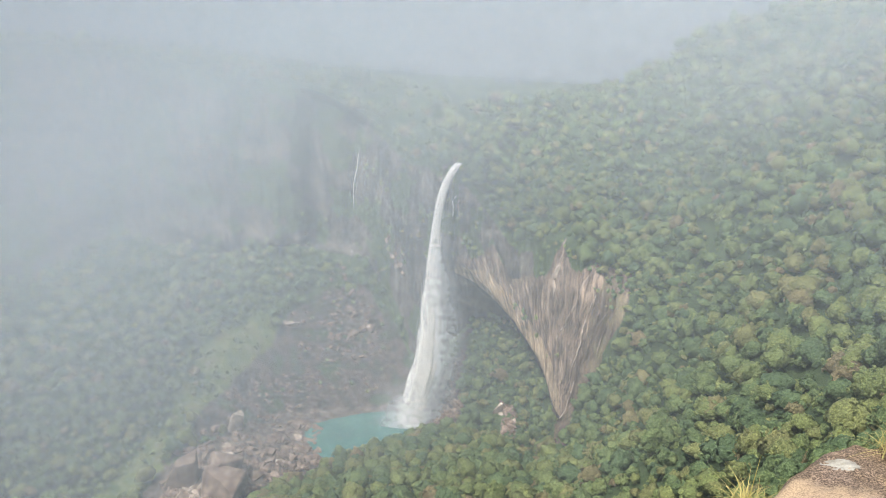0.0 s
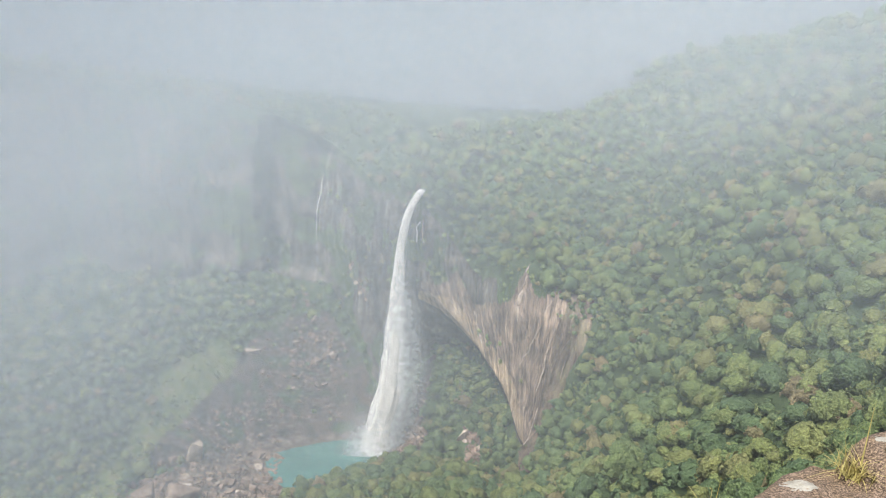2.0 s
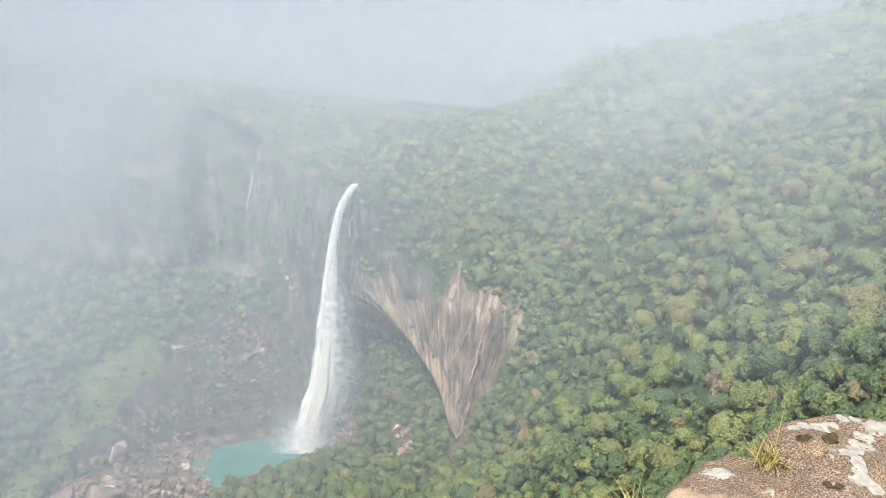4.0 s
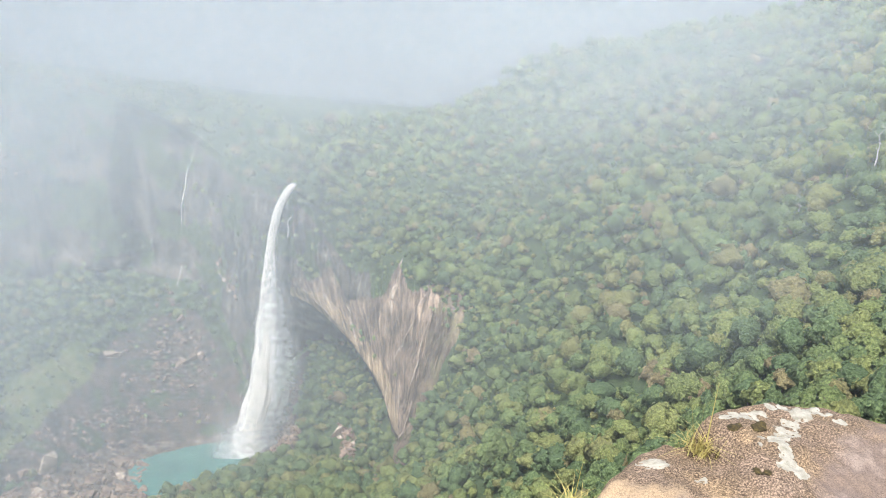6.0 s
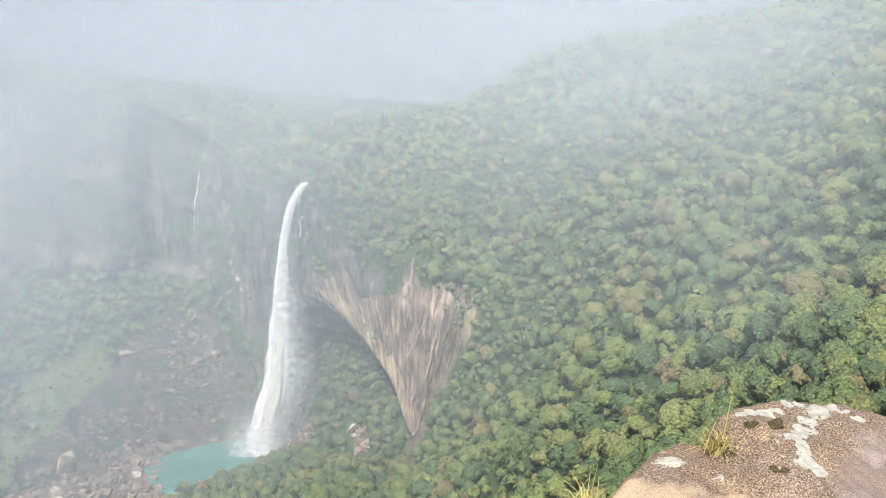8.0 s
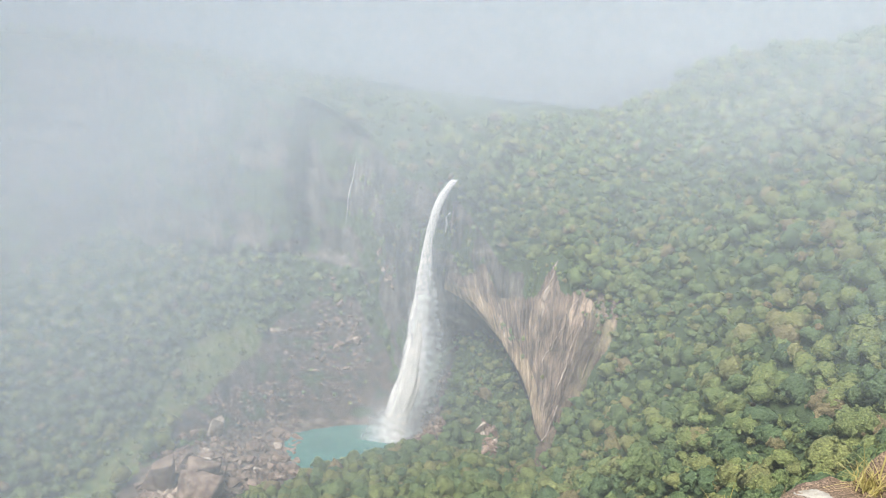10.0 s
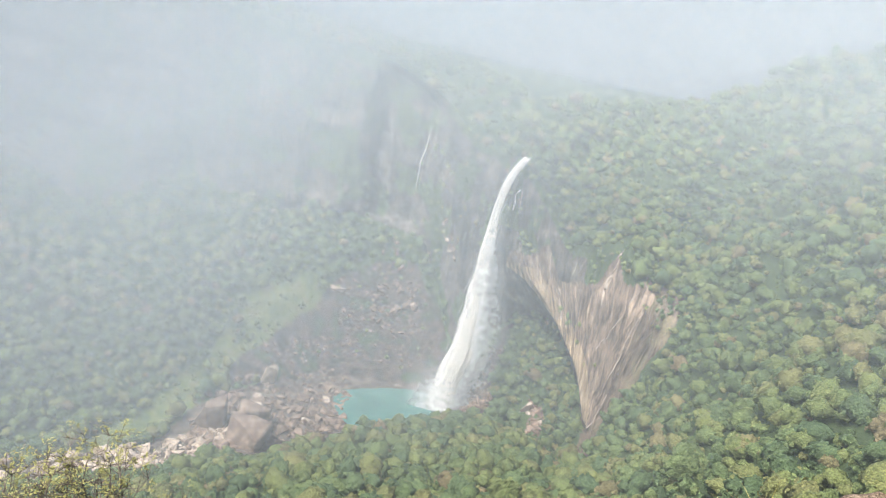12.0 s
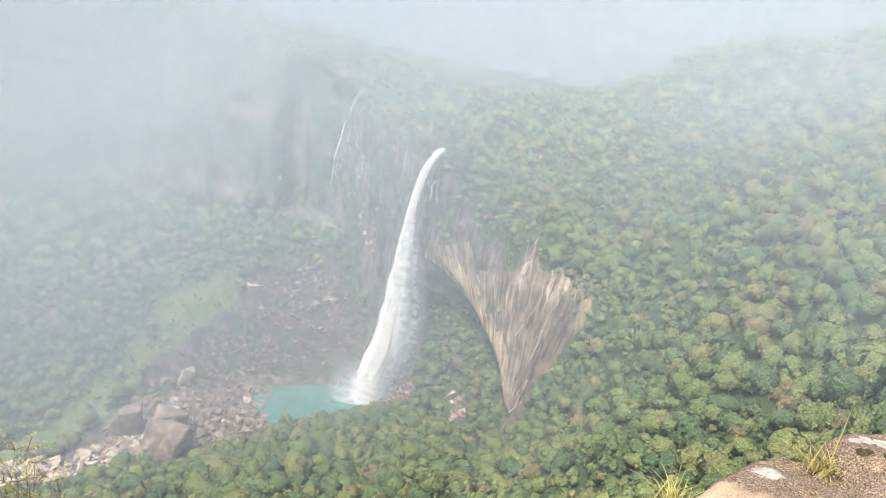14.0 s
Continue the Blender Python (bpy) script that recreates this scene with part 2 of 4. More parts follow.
# ---- the lie of the land ----
# Profiles outwards from the viewpoint: degrees from +y towards +x, then (distance, height) of: the centre, the crag's edge, its foot, the slope
# below, near wood, end of the wood, near shore, far shore, top of the talus, the cliff's lower lip, its rim, the ridge, the hills behind, the end.
PROFILES = {
    -180: "0,460.4 3,460.3 14,461 200,470 480,480 780,490 800,490 900,495 1000,500 1020,501 1050,502 1400,520 2200,540 4700,540",
    -80: "0,460.4 2,460.3 10,448 160,400 400,380 620,370 660,370 780,380 1000,420 1020,430 1100,450 1500,500 2200,520 4700,540",
    -58: "0,460.4 1,460.3 6.6,456 200,230 430,70 600,-14 640,-22 760,-22 1150,120 1170,260 1210,380 1600,405 2200,385 4700,360",
    -36: "0,460.4 1,460.3 6.6,456 200,240 480,102 615,22 645,-8 745,-6 1150,175 1172,290 1215,430 1600,405 2200,385 4700,360",
    -30: "0,460.4 1,460.3 6.6,456 200,242 480,104 625,22 655,-6 760,-4 1080,120 1168,280 1215,430 1600,405 2200,385 4700,360",
    -24: "0,460.4 1,460.3 6.6,456 200,245 480,108 640,18 668,-2 770,2 1140,175 1165,290 1205,430 1600,405 2200,385 4700,360",
    -16: "0,460.4 1,460.3 6.6,456 200,250 480,114 660,14 692,3 830,16 1090,158 1110,270 1150,405 1600,405 2200,385 4700,360",
    -10: "0,460.4 1,460.3 6,446 200,255 480,124 742,-2 756,-4 885,-3 1080,165 1095,270 1125,390 1600,385 2000,370 4700,340",
    -6: "0,460.4 1,460.3 6,446 200,258 480,128 776,-2 790,-5 905,-4 1075,152 1088,250 1112,355 1500,385 1900,370 4700,340",
    -3.5: "0,460.4 1,460.3 6,446 200,260 480,131 790,2 805,-5 912,-3 1010,95 985,220 978,330 1400,390 1900,370 4700,340",
    -1.8: "0,460.4 1,460.3 6,446 200,261 480,133 800,10 822,-4 898,-3 960,45 925,220 915,326 1250,375 1850,365 4700,340",
    0.7: "0,460.4 1,460.3 6,446 200,263 480,136 805,16 838,6 895,14 955,70 905,213 897,327 1060,346 1900,360 4700,340",
    3: "0,460.4 1,460.3 6,446 200,265 480,140 800,22 845,26 893,62 955,118 893,190 904,285 1200,352 1900,360 4700,340",
    5.5: "0,460.4 1,460.3 6,446 200,268 480,145 790,24 835,30 878,58 945,126 885,150 892,236 1300,352 1900,360 4700,340",
    8.7: "0,460.4 1,460.3 6,446 195,272 440,160 755,30 795,38 828,52 880,82 815,112 822,262 1400,385 1900,360 4700,340",
    10.3: "0,460.4 1,460.3 6,446 190,276 420,168 700,60 735,62 748,62 762,62 766,70 776,270 1400,404 1900,360 4700,340",
    12: "0,460.4 1,460.3 6,446 180,282 400,178 645,108 685,108 715,110 738,114 743,128 752,246 1400,428 1900,360 4700,340",
    14.5: "0,460.4 1.2,460.3 7,446 170,295 370,196 560,158 640,154 690,158 714,164 720,176 734,224 1400,470 1800,440 4700,400",
    18: "0,460.4 1.5,460.2 7,446 150,330 330,230 470,212 560,213 620,220 670,235 690,243 720,253 1400,530 1800,480 4700,450",
    25: "0,460.4 3.9,459.8 9,446 130,352 275,292 380,294 450,303 520,314 600,333 650,347 720,364 1350,585 1800,510 4700,500",
    41: "0,460.4 4.2,459.8 9,446 80,405 180,377 250,380 310,388 380,400 470,423 530,440 600,458 1200,665 1800,740 4700,760",
    60: "0,460.4 4.2,459.8 10,450 80,420 180,415 250,425 310,435 380,445 470,460 530,470 600,485 1200,680 1800,740 4700,760",
    90: "0,460.4 3,460.2 14,459 120,462 300,475 500,490 560,495 620,500 700,505 760,510 850,520 1300,580 1900,600 4700,600",
}
COLS = np.array(sorted(PROFILES))
GUIDES = np.array([[[float(n) for n in p.split(",")] for p in PROFILES[a].split()] for a in COLS])
GUIDES = np.concatenate([GUIDES, GUIDES[:1]])
COLS = np.append(COLS, 180)


def bell(values, width, axis):
    """A soft running mean along one axis."""
    k = int(math.ceil(width * 2.5))
    if k < 1:
        return values
    w = np.exp(-0.5 * (np.arange(-k, k + 1) / width) ** 2)
    w /= w.sum()
    pad = [(0, 0)] * values.ndim
    pad[axis] = (k, k)
    v = np.pad(values, pad, mode="edge")
    return sum(w[i] * np.take(v, np.arange(i, i + values.shape[axis]), axis) for i in range(2 * k + 1))


# the land's own lattice: turn by a quarter degree where the gorge lies, and 20 steps from guide to guide
FINE_AZ = np.arange(-60, 62.01, 0.25)
FINE_U = np.arange(0, 13.001, 0.05)
g = np.stack([[np.interp(FINE_AZ, COLS, GUIDES[:, k, c]) for k in range(14)] for c in (0, 1)], -1)      # guide, azimuth, (r, z)
g = bell(g, 2.0, 1)
LAND = np.stack([[np.interp(FINE_U, np.arange(14), g[:, j, c]) for j in range(len(FINE_AZ))] for c in (0, 1)], -1)   # azimuth, u, (r, z)
soft = bell(LAND, 4.0, 1)
keep = step(2.8, 3.6, FINE_U)[None, :, None] * (1 - 0.8 * step(7.7, 8, FINE_U) * (1 - step(10, 10.4, FINE_U)))[None, :, None]
LAND = LAND * (1 - keep) + soft * keep


def on_land(az, u, bare=False):
    """The place on the land at a bearing and a step along its profile, with its swells and gullies."""
    az, u = np.broadcast_arrays(np.asarray(az, float), np.asarray(u, float))
    i = np.clip((az + 60) / 0.25, 0, len(FINE_AZ) - 1.001)
    j = np.clip(u / 0.05, 0, len(FINE_U) - 1.001)
    i0, j0 = i.astype(int), j.astype(int)
    fi, fj = (i - i0)[..., None], (j - j0)[..., None]
    rz = (LAND[i0, j0] * (1 - fi) + LAND[i0 + 1, j0] * fi) * (1 - fj) + (LAND[i0, j0 + 1] * (1 - fi) + LAND[i0 + 1, j0 + 1] * fi) * fj
    r, z = rz[..., 0], rz[..., 1]
    a = np.radians(az)
    x, y = r * np.sin(a), r * np.cos(a)
    if not bare:
        cliff = step(8.0, 8.15, u) * (1 - step(9.85, 10.05, u))
        swell = step(3, 4, u) * (1 - step(5.3, 5.8, u)) * 7 + step(10, 10.6, u) * 13 + step(12, 16, az) * step(5, 6, u) * 6 * (1 - step(10, 10.6, u))
        swell = swell + step(7.1, 7.7, u) * (1 - step(8, 8.1, u)) * 8 * (az < -3)
        z = z + swell * fbm(x / 95, y / 95, 3.1, 4) * (1 - cliff)
        bent = az + 0.35 * fbm(az * 0.9, z / 45, 0.3, 2) + 0.006 * z
        flutes = 5.0 * fbm(bent * 0.85, z / 160, 7.7, 2) + 2.0 * fbm(bent * 2.6, z / 60, 1.7, 3) + 1.3 * fbm(az * 6, z / 14, 4.2, 3)
        cracks = 3.2 * np.minimum(0, 5 * np.abs(value_noise(bent * 1.5, z / 130, 6.1)) - 1) + 2.0 * np.minimum(0, 5 * np.abs(value_noise(bent * 3.1, z / 70, 2.1)) - 1)
        ledges = 3.0 * value_noise(az * 0.35, z / 17, 2.2)
        recess = 34 * step(-10.9, -10.3, az + 0.004 * (z - 200)) * (1 - step(-7.4, -5, az)) - 16 * step(-13.6, -13.2, az) * (1 - step(-10.9, -10.5, az)) - 18 * step(-19.5, -19.0, az) * (1 - step(-16.6, -15.2, az))
        r = r + cliff * ((flutes + ledges - cracks) * (1 + 0.8 * (az < -4)) + recess)
        x, y = r * np.sin(a), r * np.cos(a)
    return np.stack([x, y, z], -1)


def where(az, r):
    """The step along the profile at a bearing and a distance."""
    col = LAND[int(round((min(max(az, -60), 62) + 60) / 0.25)), :, 0]
    return float(np.interp(r, np.maximum.accumulate(col), FINE_U))


def ground_height(az, r):
    """Rough heights below places at bearings az and distances r."""
    i = np.clip(np.round((az + 60) / 0.25).astype(int), 0, len(FINE_AZ) - 1)
    out = np.empty(len(i))
    for k in np.unique(i):
        m = i == k
        out[m] = np.interp(r[m], np.maximum.accumulate(LAND[k, :, 0]), LAND[k, :, 1])
    return out


def place(az, r, lift=0.0):
    p = on_land(az, where(az, r))
    return Vector((float(p[0]), float(p[1]), float(p[2]) + lift))


def bed_edge(az):
    """How far the stones of the stream bed reach up the far bank."""
    return 6.42 + 0.44 * step(-25, -21, az) + 0.11 * step(-18, -12, az)


# ground: one sheet from the viewpoint to the horizon, with the cliffs in it
def zone(az, u):
    """Which cover the land has: 0 wood floor, 1 scree and damp earth, 2 meadow, 3 gravel, 4 bedded cliff, 5 cliff
    coloured dark for shade, 6 ochre face coloured as sunlit, 7 brown face darkened for shade.
    """
    ragged = 0.16 * fbm(az / 1.7, u * 3.3, 0.4, 4)
    wobble = 0.9 * fbm(az / 2.3, u * 2.1, 5.4, 3)
    kind = np.zeros(az.shape, int)
    kind[(az < -3 + wobble) & (az > np.maximum(-20, -20.4 + 14 * (u - 6.93)) + wobble) & (u > 6.9) & (u < 7.75 + ragged)] = 1
    kind[(az < -1) & (az > -40) & (u > 5.9) & (u <= bed_edge(az) + ragged * 0.4)] = 3
    kind[(az < -20.3 + 14 * (u - 6.93) + wobble) & (az > -24.4 + 14.5 * (u - 6.96) + wobble) & (u > bed_edge(az) + ragged * 0.4) & (u < 7.5 + ragged) & (fbm(az, u * 9, 4.4, 3) > -0.5)] = 2
    kind[(az > -3.5) & (az < 2.2 + wobble) & (u > 6) & (u < 7.9)] = 1
    bare = fbm(az / 1.6, u * 3.0, 8.8, 4) + 0.5 * fbm(az * 1.5, u * 0.8, 2.8, 2)
    # walls left of the fall and under the overhang take the shade-coloured rock
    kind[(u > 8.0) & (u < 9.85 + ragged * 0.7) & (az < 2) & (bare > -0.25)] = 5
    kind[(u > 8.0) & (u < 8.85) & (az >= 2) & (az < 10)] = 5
    height = on_land(az, u, True)[..., 2]
    right = 11.2 + 3.5 * np.clip((height - 75) / 150, 0, 1) + wobble * 0.5
    top = np.interp(az, [1, 2.5, 4, 5.5, 7, 8.3, 9.2, 10, 12, 14.5], [8.95, 9.15, 9.6, 9.5, 9.6, 9.75, 10.03, 9.85, 9.96, 9.98]) + 0.5 * ragged
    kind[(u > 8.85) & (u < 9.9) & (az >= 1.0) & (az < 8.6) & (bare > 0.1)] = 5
    face = (u > 8.85) & (u < top) & (az >= 1.0) & (az < right)
    kind[face] = 4
    brink = np.interp(height, [68, 75, 103, 120, 146, 178, 198], [10.3, 9.7, 8.8, 7.2, 5.1, 2.5, 0.8])         # the free edge of the buttress
    # strip beside the free edge gets the paler, sunlit-coloured rock
    kind[face & (az < brink + 1.0 + 1.8 * step(90, 140, height) + 0.6 * wobble) & (height < 200)] = 6
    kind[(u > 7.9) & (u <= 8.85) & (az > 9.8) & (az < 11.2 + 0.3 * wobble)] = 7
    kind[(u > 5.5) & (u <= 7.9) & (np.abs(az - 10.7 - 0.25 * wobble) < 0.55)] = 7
    # right part of the buttress: brown rock with shade put into the colour
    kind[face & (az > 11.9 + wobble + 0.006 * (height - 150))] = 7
    return kind


U_ROWS = np.unique(np.concatenate([np.linspace(0, 3, 16), np.linspace(3, 6.8, 76), np.linspace(6.8, 7.8, 56), np.linspace(7.8, 10, 104), np.linspace(10, 11, 40), np.linspace(11, 13, 24)]).round(4))
AZ_COLS = np.unique(np.concatenate([np.arange(-60, -25, 0.6), np.arange(-25, -13, 0.18), np.arange(-13, -1, 0.25), np.arange(-1, 16, 0.085), np.arange(16, 62.01, 0.5)]).round(3))
A, U = np.meshgrid(AZ_COLS, U_ROWS, indexing="ij")
P = on_land(A, U)
P[..., 2] += 0.5 * fbm(P[..., 0] / 6, P[..., 1] / 6, 2.0, 2) * (U > 4)
cells = quads(len(AZ_COLS), len(U_ROWS))[:, ::-1]
mid_az, mid_u = 0.25 * sum(A.ravel()[cells[:, k]] for k in range(4)), 0.25 * sum(U.ravel()[cells[:, k]] for k in range(4))
LAND_MATERIALS = [UNDERGROWTH, DIRT, MEADOW, GRAVEL, CLIFF, WALL, SUNLIT_OCHRE_CLIFF, SHADED_BROWN_CLIFF]
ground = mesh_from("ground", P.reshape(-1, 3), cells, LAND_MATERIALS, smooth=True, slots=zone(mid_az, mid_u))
tagged(ground, "steep wooded gorge with scree, meadow and bare rock cliffs", "terrain", kind="structure")

# the plateau behind the viewpoint closes the sheet
back_az = np.concatenate([np.arange(62, 180, 4.0), np.arange(-180, -59.9, 4.0)])
rows = []
for az in back_az:
    rz = np.array([[np.interp(az, COLS, GUIDES[:, k, c]) for c in (0, 1)] for k in range(14)])
    a = math.radians(az)
    rows.append(np.stack([rz[:, 0] * math.sin(a), rz[:, 0] * math.cos(a), rz[:, 1]], -1))
plateau = mesh_from("ground_plateau", np.array(rows).reshape(-1, 3), quads(len(rows), 14)[:, ::-1], UNDERGROWTH, smooth=True)
tagged(plateau, "green plateau behind the viewpoint", "terrain", kind="structure")

# pool
angles = np.linspace(0, 2 * math.pi, 72, endpoint=False)
POOL, pool_tree, pool_bsdf = shader("turquoise_water")
pool_v = coords(pool_tree)
pool_tree.links.new(ramp(pool_tree, noise_of(pool_tree, pool_v, 0.02, 3), (0.3, (0.055, 0.125, 0.11)), (0.7, (0.075, 0.165, 0.14))), pool_bsdf.inputs["Base Color"])
pool_bsdf.inputs["Roughness"].default_value = 0.22
bumped(pool_tree, pool_bsdf, noise_of(pool_tree, pool_v, 0.35, 3), 0.25, 0.4)
bm = bmesh.new()
bm.faces.new([bm.verts.new((-74 + 80 * math.cos(a), 850 + 92 * math.sin(a), 0.0)) for a in angles])
tagged(part("water", bm, POOL), "turquoise plunge pool below the waterfall", "pool", kind="structure")

# ---- mist hanging in the gorge ----
def mist_bank(middle, radius, thick, lift, label, material=None, clear=70, most=0.40):
    """A thin curved sheet of mist across the gorge. It thins towards the ground; thick(az, el) is how much light it stops."""
    turn, up = np.meshgrid(np.radians(np.linspace(-50, 58, 72)), np.linspace(0, 1, 44) ** 1.3, indexing="ij")
    z = -60 + up * (522 + lift * radius)
    reach = radius * (1 + 0.04 * fbm(turn * 2, 0.0, radius, 2)) + 0.16 * (z - 250)
    x, y = middle[0] + reach * np.sin(turn), middle[1] + reach * np.cos(turn)
    r = np.hypot(x, y)
    az, slope = np.degrees(np.arctan2(x, y)), (z - 462) / r
    h = ground_height(az.ravel(), r.ravel()).reshape(r.shape)
    amount = np.clip(thick(az, slope), 0, most) * step(-5, clear, z - h) * (1 - step(0.72, 1.0, up)) * step(-50, -43, np.degrees(turn))
    ob = mesh_from("mist_bank", np.stack([x, y, z], -1).reshape(-1, 3), quads(72, 44), material or MIST, values=amount.ravel(), smooth=True)
    return tagged(ob, label, "mist", "banks of mist in the gorge", kind="stuff")


def depth_of_mist(az, s):
    """How thick the mist is, in all, before the far cliffs: it thickens upwards into the cloud and towards the open end of the gorge."""
    gorge = np.interp(s, [-0.65, -0.4, -0.25, -0.15, -0.05, 0.05, 0.15], [0.36, 0.58, 0.74, 0.95, 1.35, 2.2, 2.8])
    slope = np.interp(s, [-0.65, -0.4, -0.3, -0.2, -0.1, 0.0, 0.1], [0.30, 0.40, 0.45, 0.54, 0.76, 1.3, 2.2])
    sunny = step(-2, 10, az)
    return gorge * (1 - sunny) + slope * sunny + step(-6, -30, az) * np.interp(s, [-0.6, -0.4, -0.3, -0.15, -0.08, 0.0], [0.36, 0.55, 0.8, 1.5, 2.3, 2.9])


def share(part_of, slope=0.0, gorge=0.0):
    """What one sheet holds of it, with a little more over the near slope or the gorge."""
    return lambda az, s: 1 - np.exp(-part_of * depth_of_mist(az, s) - slope * step(16, 38, az) * step(-0.5, -0.12, s) - gorge * step(4, -6, az))


for radius, held in ((195, share(0.11, 0.15)), (320, share(0.10, 0.14)), (420, share(0.10, 0.0, 0.06))):
    mist_bank((0, -60), radius, held, 0.29, "thin haze in front of the wooded slopes", most=0.235)
for radius in (510, 600, 690):
    mist_bank((0, -80), radius, share(0.115, 0.0, 0.02), 0.28, "pale haze drifting across the gorge", most=0.235)
for radius in (780, 865, 950):
    mist_bank((0, -85), radius, share(0.12), 0.26, "white mist veiling the far cliffs", most=0.235)
for radius in (1480, 1560):
    mist_bank((0, -60), radius, share(0.2), 0.26, "low cloud over the plateau", most=0.235)
mist_bank((0, 0), 2700, lambda az, s: 1.0 + 0 * s, 0.34, "bright cloud closing the sky", CLOUD, 20, 1.0)

# ---- waterfall ----
LIP, FOOT = Vector((10.9, 892.0, 329.0)), Vector((-27.3, 864.0, 1.0))


def fall_line(h):
    """The middle of the falling water, h from 0 at the lip to 1 at the pool."""
    h = np.asarray(h, float)
    x = 12.4 - 22.5 * (1 - np.exp(-h / 0.085)) + 1.8 * step(0.38, 0.62, h) - 17.5 * step(0.68, 1.03, h)
    return np.stack([x, LIP.y + (FOOT.y - LIP.y) * np.power(h, 0.56), LIP.z + (FOOT.z - LIP.z) * h], -1)


def fall_width(h):
    h = np.asarray(h, float)
    return 8.5 + 5 * np.power(h, 0.4) + 22 * step(0.18, 0.78, h)


WATER, water_tree, water_bsdf = shader("white_water")
water_runs = noise_of(water_tree, coords(water_tree, (1, 1, 0.09)), 0.55, 5, 0.6)
water_tree.links.new(ramp(water_tree, water_runs, (0.30, (0.47, 0.43, 0.395)), (0.46, (0.60, 0.55, 0.505)), (0.6, (0.70, 0.645, 0.595))), water_bsdf.inputs["Base Color"])
water_bsdf.inputs["Roughness"].default_value = 0.6
bumped(water_tree, water_bsdf, water_runs, 0.5, 1.2)

waterfall = tagged(new("waterfall"), "tall white plunge waterfall dropping into a turquoise pool", "waterfall")
hh, turn = np.meshgrid(np.linspace(0, 1, 260), np.linspace(0, 2 * math.pi, 40, endpoint=False), indexing="ij")
mid, half = fall_line(hh) + np.stack([1.6 * hh * fbm(hh * 14, 0.0, 5.0, 3), 0 * hh, 0 * hh], -1), fall_width(hh) * (0.45 + 0.03 * fbm(hh * 9, 3.0, 1.0, 3))
ragged = 1 + (0.10 + 0.12 * hh) * fbm(np.cos(turn) * 4 + 9, np.sin(turn) * 4, hh * 5, 4)
body = mid + np.stack([half * np.cos(turn) * ragged, 0.5 * half * np.sin(turn) * ragged, np.zeros_like(hh)], -1)
mesh_from("main_stream", body.reshape(-1, 3), quads(260, 40, True), WATER, waterfall, "dense white falling water", True)


def flakes(rng, count, low, high, spread, size, long):
    """Drops and shreds of water: small leaf-shaped plates drawn out along the fall."""
    h = low + (high - low) * rng.random(count)
    side = rng.normal(0, 1, count)
    c = fall_line(h) + np.stack([side * fall_width(h) * spread, rng.normal(0, 1, count) * fall_width(h) * 0.3, np.zeros(count)], -1)
    w, l = size * (0.4 + rng.random(count)), long * (0.3 + rng.random(count)) * (0.4 + h)
    t = rng.random(count) * math.pi
    ax = np.stack([np.cos(t), np.sin(t), np.zeros(count)], -1) * w[:, None]
    down = np.stack([-0.12 * l, -0.06 * l, -l], -1)
    co = np.stack([c - down, c + ax, c + down, c - ax], 1).reshape(-1, 3)
    return co, np.arange(count * 4).reshape(-1, 4)


rng = np.random.default_rng(5)
co, fa = flakes(rng, 9000, 0.01, 0.98, 0.22, 0.11, 7.0)
mesh_from("loose_water", co, fa, WATER, waterfall, "shreds of white water along the edges")
for k, (shift, wide, dense) in enumerate(((0.25, 1.5, 0.7), (0.7, 2.3, 0.42))):
    h2, across = np.meshgrid(np.linspace(0.1, 1.0, 90), np.linspace(-1, 1, 24), indexing="ij")
    w = fall_width(h2) * wide / 2
    c = fall_line(h2) + np.stack([w * across + shift * fall_width(h2) * 0.6, -6 + 5 * k + 3 * across**2, np.zeros_like(w)], -1)
    amount = dense * (1 - across**2) ** 1.5 * step(0.1, 0.5, h2)
    mesh_from("spray_veil", c.reshape(-1, 3), quads(90, 24), SPRAY, waterfall, "fine drifting spray", True, amount.ravel())
for k in range(2):
    ring, up = np.meshgrid(np.linspace(-1, 1, 40), np.linspace(0, 1, 24), indexing="ij")
    c = np.stack([FOOT.x - 3 + ring * (46 - 8 * k), FOOT.y - 10 + 9 * k + 4 * ring**2, -1 + up * (78 - 12 * k)], -1)
    amount = 0.85 * (1 - ring**2) ** 1.5 * (1 - up) ** 1.3
    mesh_from("splash_mist", c.reshape(-1, 3), quads(40, 24), SPRAY, waterfall, "white mist above the plunge", True, amount.ravel())


def trickle(points, width, label):
    """A thread of water down the rock, lying a little proud of it."""
    pts = np.array([on_land(a, u) for a, u in points])
    t = np.linspace(0, len(pts) - 1, 260)
    line = np.stack([np.interp(t, np.arange(len(pts)), pts[:, c]) for c in range(3)], -1)
    line = np.stack([on_land(np.interp(t, np.arange(len(pts)), [p[0] for p in points]) + 0.1 * fbm(t * 1.5, 0.0, width, 2), np.interp(t, np.arange(len(pts)), [p[1] for p in points]))], 0)[0]
    out = -line / np.linalg.norm(line[:, :2], axis=1)[:, None] * np.array([1, 1, 0])
    w = width * (0.6 + 0.5 * (fbm(t * 2.3, 4.0, width, 2)))
    side = np.stack([out[:, 1], -out[:, 0], 0 * t], -1) * w[:, None] / 2
    co = np.stack([line - side + out * 2.2, line + out * 3.2, line + side + out * 2.2], 1)
    ob = mesh_from("thin_waterfall", co.reshape(-1, 3), quads(260, 3), WATER, None, label, True)
    return tagged(ob, "", "waterfall")


trickle([(-5.9, 10.0), (-6.6, 9.5), (-7.0, 9.0), (-6.9, 8.2), (-7.1, 7.95)], 1.1, "thin thread of water down the shaded cliff")
